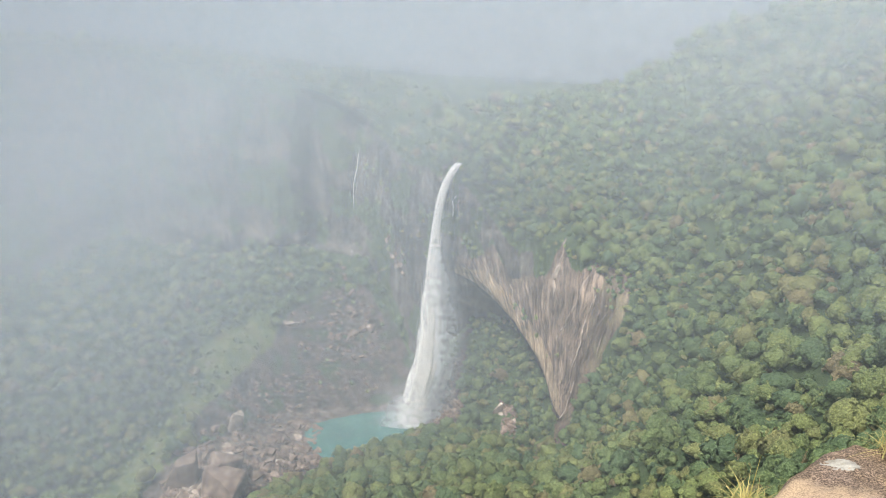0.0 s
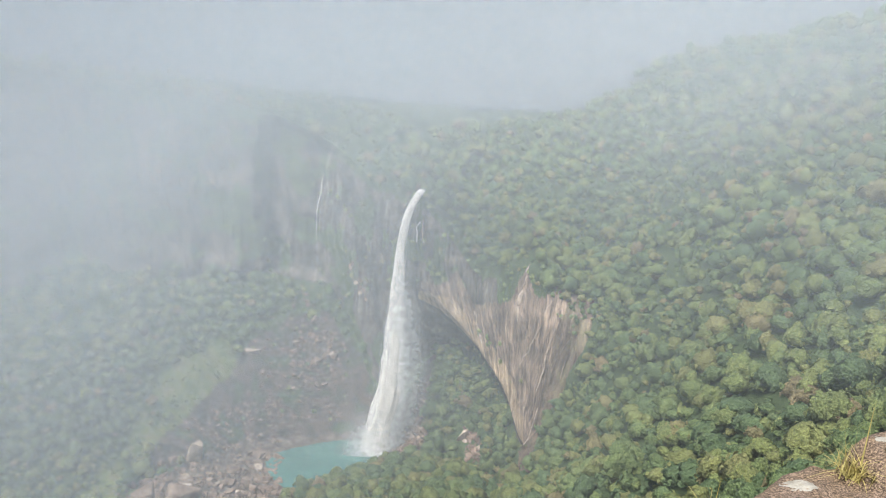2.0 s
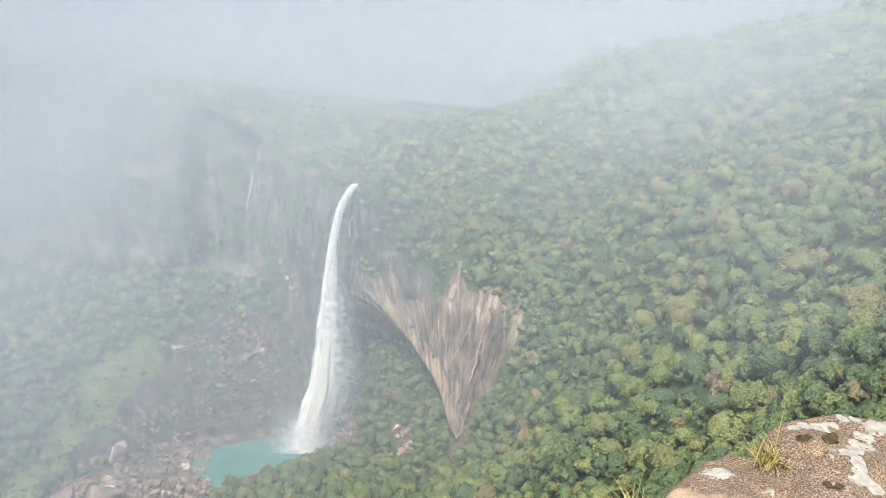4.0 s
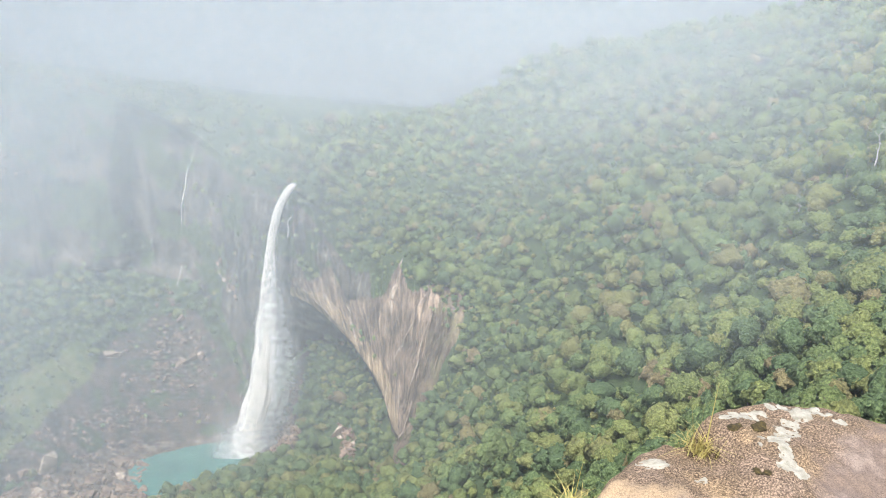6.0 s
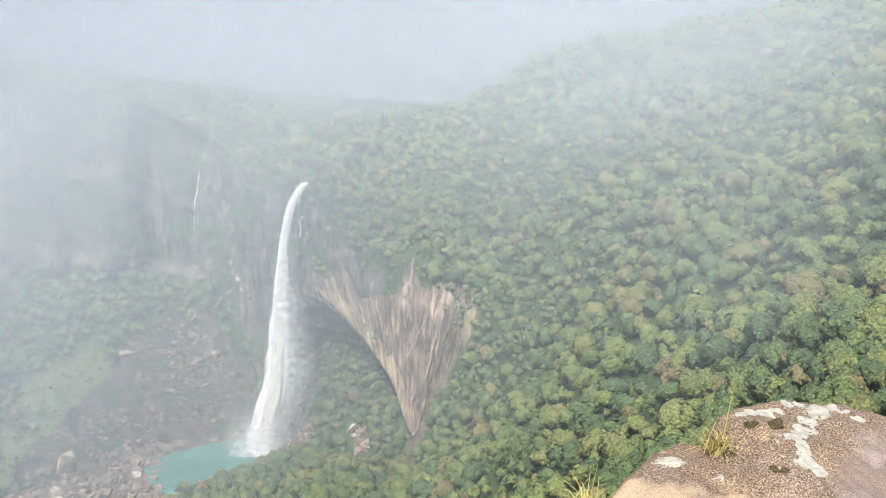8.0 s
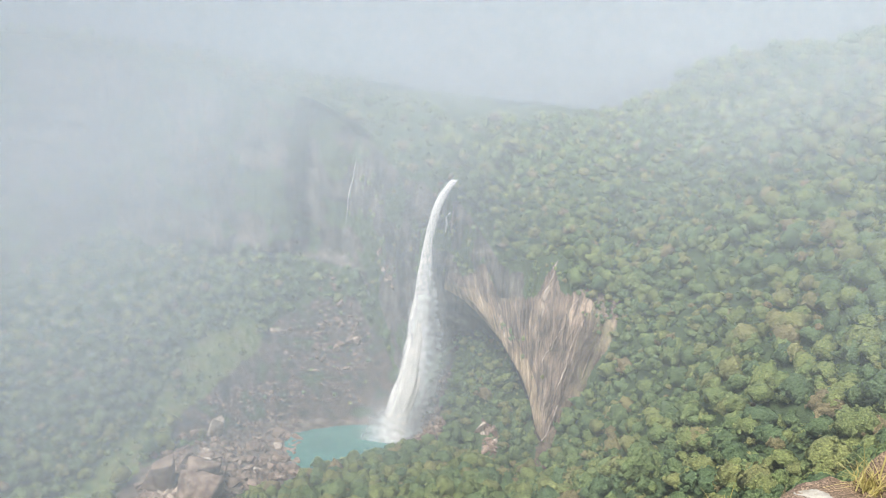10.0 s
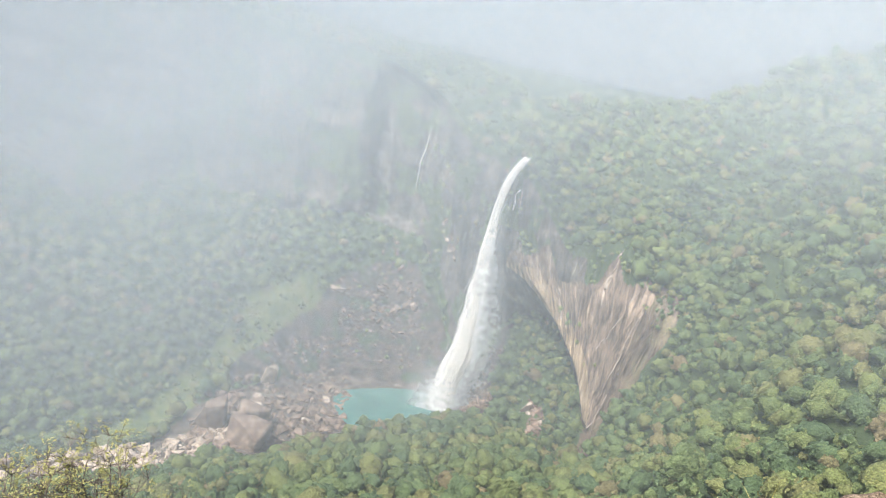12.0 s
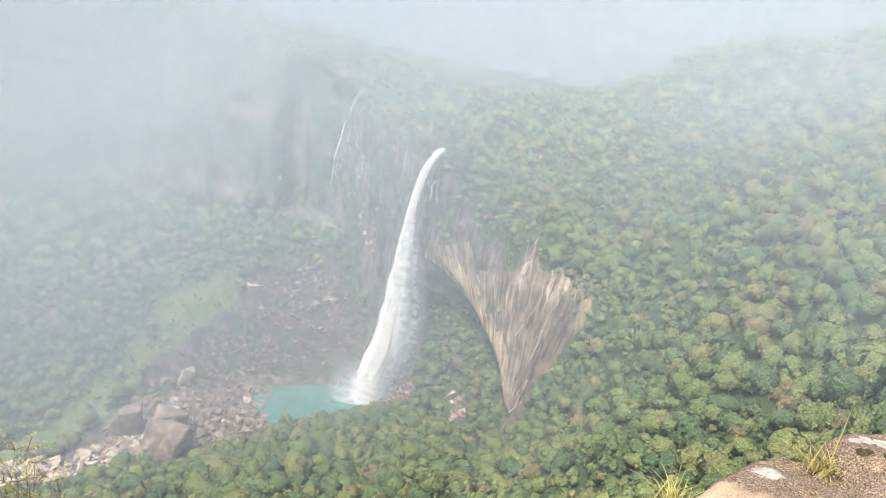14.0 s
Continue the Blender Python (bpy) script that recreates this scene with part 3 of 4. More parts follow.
trickle([(-5.0, 10.35), (-5.7, 10.12), (-5.9, 9.95)], 1.2, "thin thread of water above the shaded cliff")

trickle([(0.55, 10.0), (0.2, 9.9), (0.0, 9.78)], 2.2, "side stream breaking over ledges at the lip")
trickle([(0.3, 9.86), (-0.1, 9.74), (-0.35, 9.6)], 2.0, "side stream breaking over ledges below the lip")
trickle([(0.75, 9.7), (0.6, 9.6), (0.62, 9.45)], 2.0, "short thread of water beside the main stream")

def rock_rib(points, width, label, material=None):
    """A pale rib of rock standing proud of the cliff."""
    t = np.linspace(0, len(points) - 1, 34)
    az = np.interp(t, np.arange(len(points)), [p[0] for p in points]) + 0.10 * fbm(t * 2.2, 1.0, width, 3)
    line = on_land(az, np.interp(t, np.arange(len(points)), [p[1] for p in points]))
    out = -line / np.linalg.norm(line[:, :2], axis=1)[:, None] * np.array([1, 1, 0])
    w = width * np.clip(0.65 + 0.7 * fbm(t * 1.9, 4.0, width, 2), 0.15, 2) * np.sin(np.pi * np.clip(t / t[-1], 0.04, 0.96)) ** 0.4
    side = np.stack([-out[:, 1], out[:, 0], 0 * t], -1) * w[:, None] / 2
    co = np.stack([line - side - out * 1.5, line - side * 0.6 + out * 1.5, line + side * 0.5 + out * 1.8, line + side - out * 1.5], 1)
    return mesh_from("rock_rib", co.reshape(-1, 3), quads(34, 4), material or PALE_BOULDER, ground, label)


rib_rng = random.Random(8)
for k in range(30):                                       # the beds of the buttress stand on edge and run together towards its foot
    start = 4.3 + 9.6 * (k + rib_rng.uniform(-0.7, 0.7)) / 30
    end = 10.4 + 0.45 * (start - 10.4) + rib_rng.uniform(-1.6, 0.6)
    top = min(9.5 + 0.06 * (start - 4.3), 9.94) - rib_rng.uniform(0.0, 0.22)
    foot = top - rib_rng.uniform(0.12, 0.55)
    share = (top - foot) / 0.95
    rock_rib([(start, top), (start + 0.5 * share * (end - start), (top + foot) / 2), (start + share * (end - start), foot)], rib_rng.choice((1.0, 1.5, 2.2, 3.2)), "bed of rock standing on edge", CLIFF)
rock_rib([(9.45, 10.02), (9.3, 9.93), (9.05, 9.82), (8.95, 9.6)], 6.5, "pale pinnacle of broken rock")
rock_rib([(1.7, 9.02), (2.9, 9.0), (4.2, 9.0)], 1.8, "pale lip of the overhang")
rock_rib([(11.4, 9.93), (10.9, 9.74), (10.2, 9.57), (9.5, 9.38)], 2.6, "long white vein slanting down the buttress")
rock_rib([(12.1, 9.84), (11.8, 9.66), (11.4, 9.47), (11.0, 9.3)], 1.8, "white vein slanting down the brown rock")
rock_rib([(11.15, 9.17), (10.8, 8.95), (10.45, 8.7)], 1.6, "white vein near the foot of the buttress")
rock_rib([(4.25, 9.6), (4.45, 9.45), (4.75, 9.28)], 3.0, "pale pillar of rock under the trees")
rock_rib([(3.3, 9.35), (3.5, 9.25), (3.9, 9.1)], 2.2, "pale pillar of rock under the trees")
rock_rib([(5.5, 9.4), (5.9, 9.25), (6.3, 9.1)], 5.0, "broad rounded pillar of ochre rock")
rock_rib([(0.95, 9.75), (1.1, 9.62), (1.2, 9.5)], 1.5, "pale broken rock beside the lip of the fall")

# ---- boulders ----
def boulder_mesh(seed, w, d, h, sharp=0.2, corners=17, worn=True):
    """A broken block: a hull of scattered points with worn corners."""
    rnd = random.Random(seed)
    bm = bmesh.new()
    for _ in range(corners):
        v = Vector((rnd.uniform(-1, 1), rnd.uniform(-1, 1), rnd.uniform(-1, 1)))
        v = v / max(abs(v.x), abs(v.y), abs(v.z)) * rnd.uniform(1 - sharp, 1)
        bm.verts.new((v.x * w / 2, v.y * d / 2, v.z * h / 2 + h * 0.32))
    hull = bmesh.ops.convex_hull(bm, input=bm.verts)
    bmesh.ops.delete(bm, geom=[v for v in hull["geom_interior"] if isinstance(v, bmesh.types.BMVert)], context="VERTS")
    if worn:
        bmesh.ops.bevel(bm, geom=bm.edges[:], offset=min(w, d, h) * 0.045, segments=1, affect="EDGES", clamp_overlap=True)
    me = bpy.data.meshes.new("boulder")
    bm.to_mesh(me)
    bm.free()
    return me


def boulder(az, r, w, d, h, turn, label, material, seed, tilt=0.0):
    me = boulder_mesh(seed, w, d, h)
    me.materials.append(material)
    ob = new("boulder", me)
    ob.matrix_world = Matrix.Translation(place(az, r, -0.12 * h)) @ pose(0, 0, 0, tilt, tilt * 0.5, turn)
    return tagged(ob, label, "boulder", "boulders in the gorge bed")


boulder(-20.1, 742, 37, 30, 58, 20, "huge angular brown boulder among the scree", BOULDER, 3, 8)
boulder(-16.8, 716, 46, 34, 40, -15, "huge grey block at the foot of the scree", BOULDER, 4)
boulder(-16.7, 742, 42, 26, 46, 30, "tilted tan slab resting on a grey block", BOULDER, 21, 12)
boulder(-15.9, 824, 19, 10, 34, 25, "pale upright slab standing on the scree", PALE_BOULDER, 5, 10)
boulder(-16.5, 768, 16, 12, 16, 5, "pale split block among brown stones", PALE_BOULDER, 6)
boulder(-17.4, 822, 12, 10, 9, 40, "small grey block beside the upright slab", BOULDER, 7)
boulder(-18.2, 818, 11, 9, 8, 70, "low grey stone at the meadow's edge", BOULDER, 8)
boulder(-18.9, 704, 18, 16, 15, 10, "rounded brown boulder in the gorge bed", BOULDER, 9)
boulder(-11.6, 980, 24, 12, 9, -20, "long pale ledge block on the damp slope", PALE_BOULDER, 11)
boulder(-8.9, 775, 16, 12, 9, 0, "low tan boulder at the pool's edge", BOULDER, 12)
boulder(-29.5, 668, 16, 12, 13, 30, "tan boulder beside the stream bed", BOULDER, 13)
boulder(-34.8, 668, 26, 18, 14, 0, "large pale boulder in the gorge bed", PALE_BOULDER, 14)
boulder(-35.5, 690, 28, 18, 20, 40, "large grey boulder in the gorge bed", BOULDER, 15)
boulder(-26.5, 676, 20, 14, 12, 80, "pale flat boulder beside the stream bed", PALE_BOULDER, 16)
boulder(5.35, 846, 13, 7, 22, 35, "pale leaning slab among the bushes", PALE_BOULDER, 17, 18)
rng = np.random.default_rng(11)
shapes = [boulder_mesh(100 + k, 1, 1, 0.8, 0.35) for k in range(14)]
pale_shapes = [boulder_mesh(200 + k, 1, 1, 0.7, 0.35) for k in range(12)]
for me in pale_shapes:
    me.materials.append(PALE_BOULDER)
chips = [boulder_mesh(300 + k, 1, 1, 0.8, 0.4, 11, False) for k in range(12)]
for k, me in enumerate(shapes):
    me.materials.append(PALE_BOULDER if k == 0 else BOULDER)


def strew(count, az_range, u_range, size_range, power, group, label, small=6, pale=False):
    """Stones strewn over a stretch of the land, many small and few large; the small ones are joined."""
    small_co, small_faces, at = [], [], 0
    sizes = np.sort(size_range[0] + (size_range[1] - size_range[0]) * rng.random(count * small) ** (power + 0.8))[::-1]
    for n, s in enumerate(sizes):
        p = on_land(rng.uniform(*az_range), rng.uniform(*u_range))
        me = ((pale_shapes if pale else shapes) if n < count else chips)[rng.integers(12)]
        m = Matrix.Translation(Vector(p) - Vector((0, 0, 0.1 * s))) @ Matrix.LocRotScale(None, Euler(rng.uniform(-0.5, 0.5, 3) + np.array([0, 0, rng.uniform(0, 6.28)])), Vector(s * rng.uniform(0.7, 1.3, 3)))
        if n < count:
            ob = new("stone", me)
            ob.matrix_world = m
            tagged(ob, label, "stone", group)
        else:
            v = np.empty(len(me.vertices) * 3)
            me.vertices.foreach_get("co", v)
            mm = np.array(m)
            small_co.append(v.reshape(-1, 3) @ mm[:3, :3].T + mm[:3, 3])
            me.calc_loop_triangles()
            f = np.empty(len(me.loop_triangles) * 3, np.int32)
            me.loop_triangles.foreach_get("vertices", f)
            small_faces.append(f.reshape(-1, 3) + at)
            at += len(me.vertices)
    tagged(mesh_from("rubble", np.concatenate(small_co), np.concatenate(small_faces), PALE_BOULDER if pale else BOULDER), "broken rubble between the larger stones", "rubble", kind="stuff")


strew(80, (-21.5, -9.2), (6.05, 6.88), (2.6, 13), 1.5, "stones of the scree", "angular brown and grey stone of the scree", 12)
strew(40, (-28, -18), (5.5, 6.4), (3, 15), 1.4, "stones of the stream bed", "pale tan stone beside the stream bed", 9, True)
strew(30, (-39, -26), (5.4, 6.4), (4, 20), 1.6, "stones of the stream bed", "pale tan stone beside the stream bed", 9, True)
strew(14, (-17, -9), (6.9, 7.25), (1.5, 6), 2.2, "stones of the upper scree", "brown stone on the damp earth slope", 34)
strew(10, (-12, -4.5), (7.1, 7.75), (1.5, 7), 2.4, "stones of the upper scree", "brown stone on the damp earth slope", 36)
strew(14, (-8.6, -5.0), (7.3, 7.8), (4, 13), 1.6, "stones below the cliff", "grey fallen stone below the shaded cliff", 6)
strew(45, (-2.3, 2.4), (6.2, 7.5), (3, 9), 1.5, "stones beside the waterfall", "reddish stone beside the foot of the waterfall", 12)
strew(9, (-4.7, -2.9), (8.55, 8.8), (3, 9), 1.4, "stones on a ledge", "pale broken rock on a cliff ledge")
strew(5, (-8.0, -7.0), (7.7, 7.95), (3, 8), 1.4, "stones on a ledge", "pale broken rock on a cliff ledge")
strew(6, (-19.4, -16.6), (9.1, 9.35), (5, 12), 1.4, "outcrops in the mist", "pale outcrop of the misty cliff")
strew(7, (-22.5, -15.0), (10.3, 10.7), (6, 14), 1.4, "outcrops in the mist", "pale outcrop of the misty cliff")
strew(9, (-0.9, 0.25), (9.62, 9.97), (1.8, 5), 1.2, "stones at the lip", "pale broken rock at the lip of the fall", 3)
strew(5, (0.95, 1.5), (9.5, 9.72), (1.8, 5), 1.2, "stones at the lip", "pale broken rock at the lip of the fall", 3)
strew(14, (5.6, 7.0), (5.6, 6.6), (3, 9), 1.5, "stones among the bushes", "tan stone in a gap of the bushes")


# ---- woods ----
def crown(rnd, around, down, puffs, size, corners):
    """A crown one metre wide: rounded boughs grown together over a dome, and all over them puffs of leaves, each a small ragged cap of its own."""
    lobes = rnd.integers(26, 40)
    a = np.arange(lobes) * 2.39996 + rnd.normal(0, 0.35, lobes)
    t = (np.arange(lobes) + 0.5) / lobes                                   # 0 at the top, 1 at the skirt
    tall, lean = rnd.uniform(0.34, 0.56), rnd.normal(0, 0.06, 2)
    out = 0.37 * np.sqrt(t) * rnd.uniform(0.78, 1.15, lobes)
    c = np.stack([out * np.cos(a) + lean[0] * (1 - t), out * np.sin(a) + lean[1] * (1 - t), tall * np.sqrt(1 - 0.94 * t) * rnd.uniform(0.74, 1.14, lobes)], -1)
    rad = rnd.uniform(0.075, 0.135, lobes)
    low = np.array([0, 0, 0.06])

    def reach(d):
        along = d @ (c - low).T
        gap = rad**2 - ((c - low) ** 2).sum(1) + along**2
        far = np.where(gap > 0, along + np.sqrt(np.maximum(gap, 0)), 0.0)
        return np.maximum(far.max(1), 0.17), far.argmax(1)

    th, ph = np.meshgrid(np.linspace(0.02, 2.05, down), np.linspace(0, 2 * math.pi, around, endpoint=False), indexing="ij")
    ph = ph + 0.5 * (np.arange(down)[:, None] % 2) * 2 * math.pi / around
    d = np.stack([np.sin(th) * np.cos(ph), np.sin(th) * np.sin(ph), np.cos(th)], -1).reshape(-1, 3)
    skin = low + d * (0.975 * reach(d)[0])[:, None]
    faces = quads(down, around, True)
    # puffs, evenly spread from the top to below the skirt
    k = np.arange(puffs) + 0.5
    up = 1 - 1.28 * k / puffs + rnd.normal(0, 0.03, puffs)
    up = np.clip(up, -0.4, 1)
    q = k * 2.39996 + rnd.normal(0, 0.25, puffs)
    flat = np.sqrt(1 - up**2)
    d = np.stack([flat * np.cos(q), flat * np.sin(q), up], -1)
    far, which = reach(d)
    p = low + d * (far * (1 + rnd.normal(0, 0.035, puffs)))[:, None]
    n = (p - c[which]) / rad[which][:, None] + 0.7 * d + rnd.normal(0, 0.16, (puffs, 3))
    n /= np.linalg.norm(n, axis=1)[:, None]
    e = np.cross(n, rnd.normal(0, 1, (puffs, 3)))
    e /= np.linalg.norm(e, axis=1)[:, None]
    f = np.cross(n, e)
    s = size * rnd.uniform(0.7, 1.3, puffs)[:, None]
    ring = []
    for i in range(corners):
        w = 2 * math.pi * i / corners
        ring.append(p + (e * math.cos(w) + f * math.sin(w)) * s * rnd.uniform(0.65, 1.25, (puffs, 1)) - n * s * rnd.uniform(0.15, 0.5, (puffs, 1)))
    co = np.stack([p + n * s * 0.34] + ring, 1).reshape(-1, 3)
    first_of = len(skin) + np.arange(puffs) * (corners + 1)
    caps = [np.stack([first_of, first_of + 1 + i, first_of + 2 + i, first_of + 1 + (i + 2) % corners], -1) for i in range(0, corners, 2)]
    return np.concatenate([skin, co]), np.concatenate([faces] + caps)


rng = np.random.default_rng(21)
FAR_CROWNS = [crown(rng, 7, 4, 17, 0.13, 4) for _ in range(20)]
MID_CROWNS = [crown(rng, 9, 5, 44, 0.085, 4) for _ in range(20)]
CLOSE_CROWNS = [crown(rng, 13, 6, 76, 0.065, 6) for _ in range(14)]
NEAR_CROWNS = [crown(rng, 17, 8, 130, 0.05, 6) for _ in range(8)]


def scatter(az_range, u_range, spacing, keep_if, seed):
    """Places for trees: evenly over the land's own area, kept where keep_if says so."""
    r = np.random.default_rng(seed)
    a = np.linspace(*az_range, 120)
    u = np.linspace(*u_range, 120)
    A2, U2 = np.meshgrid(a, u, indexing="ij")
    P2 = on_land(A2, U2, True)
    d1, d2 = P2[1:, :-1] - P2[:-1, :-1], P2[:-1, 1:] - P2[:-1, :-1]
    flat = np.abs(d1[..., 0] * d2[..., 1] - d1[..., 1] * d2[..., 0])
    full = np.linalg.norm(np.cross(d1, d2), axis=-1)
    area = np.maximum(flat, 0.35 * full)
    count = int(area.sum() / spacing**2)
    cell = r.choice(area.size, count, p=(area / area.sum()).ravel())
    i, j = np.unravel_index(cell, area.shape)
    az = a[i] + r.random(count) * (a[1] - a[0])
    uu = u[j] + r.random(count) * (u[1] - u[0])
    ok = keep_if(az, uu, r)
    return az[ok], uu[ok]


def spaced(points, gap):
    """Leaves out places closer than about gap to an earlier one."""
    seen, out = set(), []
    for k, (x, y) in enumerate(points[:, :2]):
        key = (int(x // gap), int(y // gap))
        if key not in seen:
            seen.add(key)
            out.append(k)
    return np.array(out, int)


def wood(name, points, wide, crowns, seed, label, material=None):
    """Very many trees as one mesh."""
    r = np.random.default_rng(seed)
    cos, tints, faces, at = [], [], [], 0
    which = r.integers(0, len(crowns), len(points))
    for v, (base, quad) in enumerate(crowns):
        p = points[which == v]
        n = len(p)
        if not n:
            continue
        t, s = r.random(n) * 6.283, wide * (0.5 + 1.25 * r.random(n) ** 2.0)
        thin = 0.78 + 0.44 * r.random((2, n, 1))
        c, q = np.cos(t)[:, None], np.sin(t)[:, None]
        tall = s * (0.8 + 0.55 * r.random(n))
        x = (base[None, :, 0] * thin[0] * c - base[None, :, 1] * thin[1] * q) * s[:, None] + p[:, 0, None]
        y = (base[None, :, 0] * thin[0] * q + base[None, :, 1] * thin[1] * c) * s[:, None] + p[:, 1, None]
        z = (base[None, :, 2]) * tall[:, None] + p[:, 2, None] + (0.45 * r.random(n) - 0.05)[:, None] * s[:, None]
        cos.append(np.stack([x, y, z], -1).reshape(-1, 3))
        tint = np.clip(r.random(n) * 0.7 + 0.5 * fbm(p[:, 0] / 45, p[:, 1] / 45, 0.0, 2) + 0.13, 0, 0.995)
        tints.append(np.repeat(tint, len(base)))
        faces.append((quad[None] + (at + np.arange(n) * len(base))[:, None, None]).reshape(-1, 4))
        at += n * len(base)
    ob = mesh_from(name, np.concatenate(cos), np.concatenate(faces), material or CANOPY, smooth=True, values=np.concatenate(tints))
    return tagged(ob, label, "trees", kind="stuff")


def wooded(az, u, r):
    kind = zone(az, u)
    ok = (kind == 0)
    ok &= ~((u > 5.05 + 0.8 * step(-9.5, -7.5, az)) & (u < bed_edge(az) + 0.02) & (az < -1))  # stream bed and pool
    ok &= ~((u > 8.02) & (u < 9.9) & (az < 10.3))                    # bare cliffs
    ok &= ~((az < -20) & (u > 4.95 - 0.25 * step(-21, -26, az)) & (u < 5.2))                  # open bank of the stream
    ok &= ~((az > 9.7) & (az < 11.3) & (u > 5.75) & (u < 8.1))           # stones before the buttress
    ok &= ~((az > 4.7) & (az < 7.0) & (u > 5.45) & (u < 6.6))         # gap with stones
    return ok


near_az, near_u = scatter((-40, 50), (3.2, 6.6), 4.6, lambda a, u, r: wooded(a, u, r), 1)
near_p = on_land(near_az, near_u)
dist = np.hypot(near_p[:, 0], near_p[:, 1])
seen = dist > 150
near_az, near_u, near_p, dist = near_az[seen], near_u[seen], near_p[seen], dist[seen]
near_p = near_p[spaced(near_p, 8.2)]
dist = np.hypot(near_p[:, 0], near_p[:, 1])
bearing = np.degrees(np.arctan2(near_p[:, 0], near_p[:, 1]))
close = (dist < 330) & (bearing > 14)
first = np.argsort(dist + 1000 * ~close)[:290]
others = np.ones(len(near_p), bool)
others[first] = False
slope_az, slope_u = scatter((-0.5, 50), (6.6, 11.05), 6.2, lambda a, u, r: wooded(a, u, r), 2)
slope_p = on_land(slope_az, slope_u)
slope_p = slope_p[spaced(slope_p, 10.0)]
slope_d = np.hypot(slope_p[:, 0], slope_p[:, 1])
slope_p = slope_p[(slope_d < 950) | (np.arange(len(slope_d)) % 3 > 0)]
slope_d = np.hypot(slope_p[:, 0], slope_p[:, 1])
drop = (462 - near_p[:, 2]) / dist > 0.79                       # steep ground close below the viewpoint
mid_all = np.concatenate([near_p[others & ~drop], slope_p[slope_d < 600]])
wood("woodland", near_p[others & drop], 13, FAR_CROWNS, 12, "green trees on the steep slope below the viewpoint")
mid_d = np.hypot(mid_all[:, 0], mid_all[:, 1])
wood("woodland", mid_all[mid_d < 420], 12.5, CLOSE_CROWNS, 3, "dense broadleaf trees on the near slopes")
wood("woodland", mid_all[mid_d >= 420], 14.0, MID_CROWNS, 13, "dense broadleaf trees around the gorge")
fill_az, fill_u = scatter((-38, 48), (3.6, 10.6), 14.0, lambda a, u, r: wooded(a, u, r) & ((a > 0) | (u < 5.1) | ((a < -11) & (u > 6.4) & (u < 8))), 14)
fill_p = on_land(fill_az, fill_u)
fill_p = fill_p[(np.hypot(fill_p[:, 0], fill_p[:, 1]) > 210) & ((462 - fill_p[:, 2]) / np.hypot(fill_p[:, 0], fill_p[:, 1]) < 0.79)]
fill_d = np.hypot(fill_p[:, 0], fill_p[:, 1])
wood("undergrowth", fill_p[fill_d >= 470], 8.5, FAR_CROWNS, 15, "young trees and bushes filling the gaps of the forest")
wood("undergrowth", fill_p[fill_d < 470], 8.0, FAR_CROWNS, 16, "young trees and bushes between the near trees")
wood("woodland", slope_p[slope_d >= 600], 14.5, FAR_CROWNS, 4, "dense green forest climbing the ridge")
left_az, left_u = scatter((-40, -2.5), (6.4, 8.05), 6.2, lambda a, u, r: wooded(a, u, r) & ((a < -11) | (r.random(len(a)) < 0.4)), 5)
left_p = on_land(left_az, left_u)
wood("woodland", left_p[spaced(left_p, 9.0)], 14, FAR_CROWNS, 6, "hazy green forest below the shaded cliffs")
top_az, top_u = scatter((-42, 14), (9.9, 11.5), 24, lambda a, u, r: (zone(a, u) == 0) & (np.abs(a - 0.7) > 0.35) & ((a < 1) | (u > 11.05)), 7)
top_p = on_land(top_az, top_u)
wood("woodland", top_p, 16, FAR_CROWNS, 8, "misty forest on the plateau above the cliffs")
low_az, low_u = scatter((-26, -13), (6.85, 7.6), 6.5, lambda a, u, r: (zone(a, u) == 2) & (r.random(len(a)) < 0.5), 17)
wood("shrubs", on_land(low_az, low_u), 4.5, FAR_CROWNS, 18, "low green shrubs dotting the meadow")
damp_az, damp_u = scatter((-13, -3), (7.05, 7.75), 11.0, lambda a, u, r: (zone(a, u) == 1) & (r.random(len(a)) < 0.3 + 0.9 * (u - 7.2)), 19)
wood("shrubs", on_land(damp_az, damp_u), 5.0, FAR_CROWNS, 20, "low shrubs on the damp slope")
ledge_az, ledge_u = scatter((-40, 14.5), (8.1, 10.0), 7.5, lambda a, u, r: ((fbm(a / 2.5, u * 4, 6.0, 3) > 0.30) | (zone(a, u) == 0)) & (r.random(len(a)) < np.where((a > 1) & (zone(a, u) == 4), 0.05 + 0.55 * step(11, 13.5, a) * step(9.3, 9.8, u) + 0.4 * step(9.78, 9.95, u), 0.9)), 9)
wood("shrubs", on_land(ledge_az, ledge_u), 6.5, FAR_CROWNS, 10, "shrubs clinging to ledges of the cliffs")

rim_az, rim_u = scatter((10.5, 14.6), (9.72, 10.08), 6.0, lambda a, u, r: (r.random(len(a)) < 0.75) & (u > 9.95 - 0.1 * (a - 11)), 23)
side_az, side_u = scatter((11.0, 18.5), (7.6, 10.3), 8.0, lambda a, u, r: (zone(a, u) == 0) & ((a > 11.8) | (u > 8.9)), 27)
wood("shrubs", on_land(side_az, side_u), 10, FAR_CROWNS, 28, "young trees crowding up to the bare rock")
under_az, under_u = scatter((0.8, 9.9), (6.7, 8.04), 7.0, lambda a, u, r: (zone(a, u) == 0) & ((a < 8.6) | (u > 7.2)) & (a < 9.3), 25)
wood("shrubs", on_land(under_az, under_u), 10, FAR_CROWNS, 26, "dense bushes on the slope below the overhang")
wood("shrubs", on_land(rim_az, rim_u), 7.5, FAR_CROWNS, 24, "bushes hanging over the rim of the buttress")


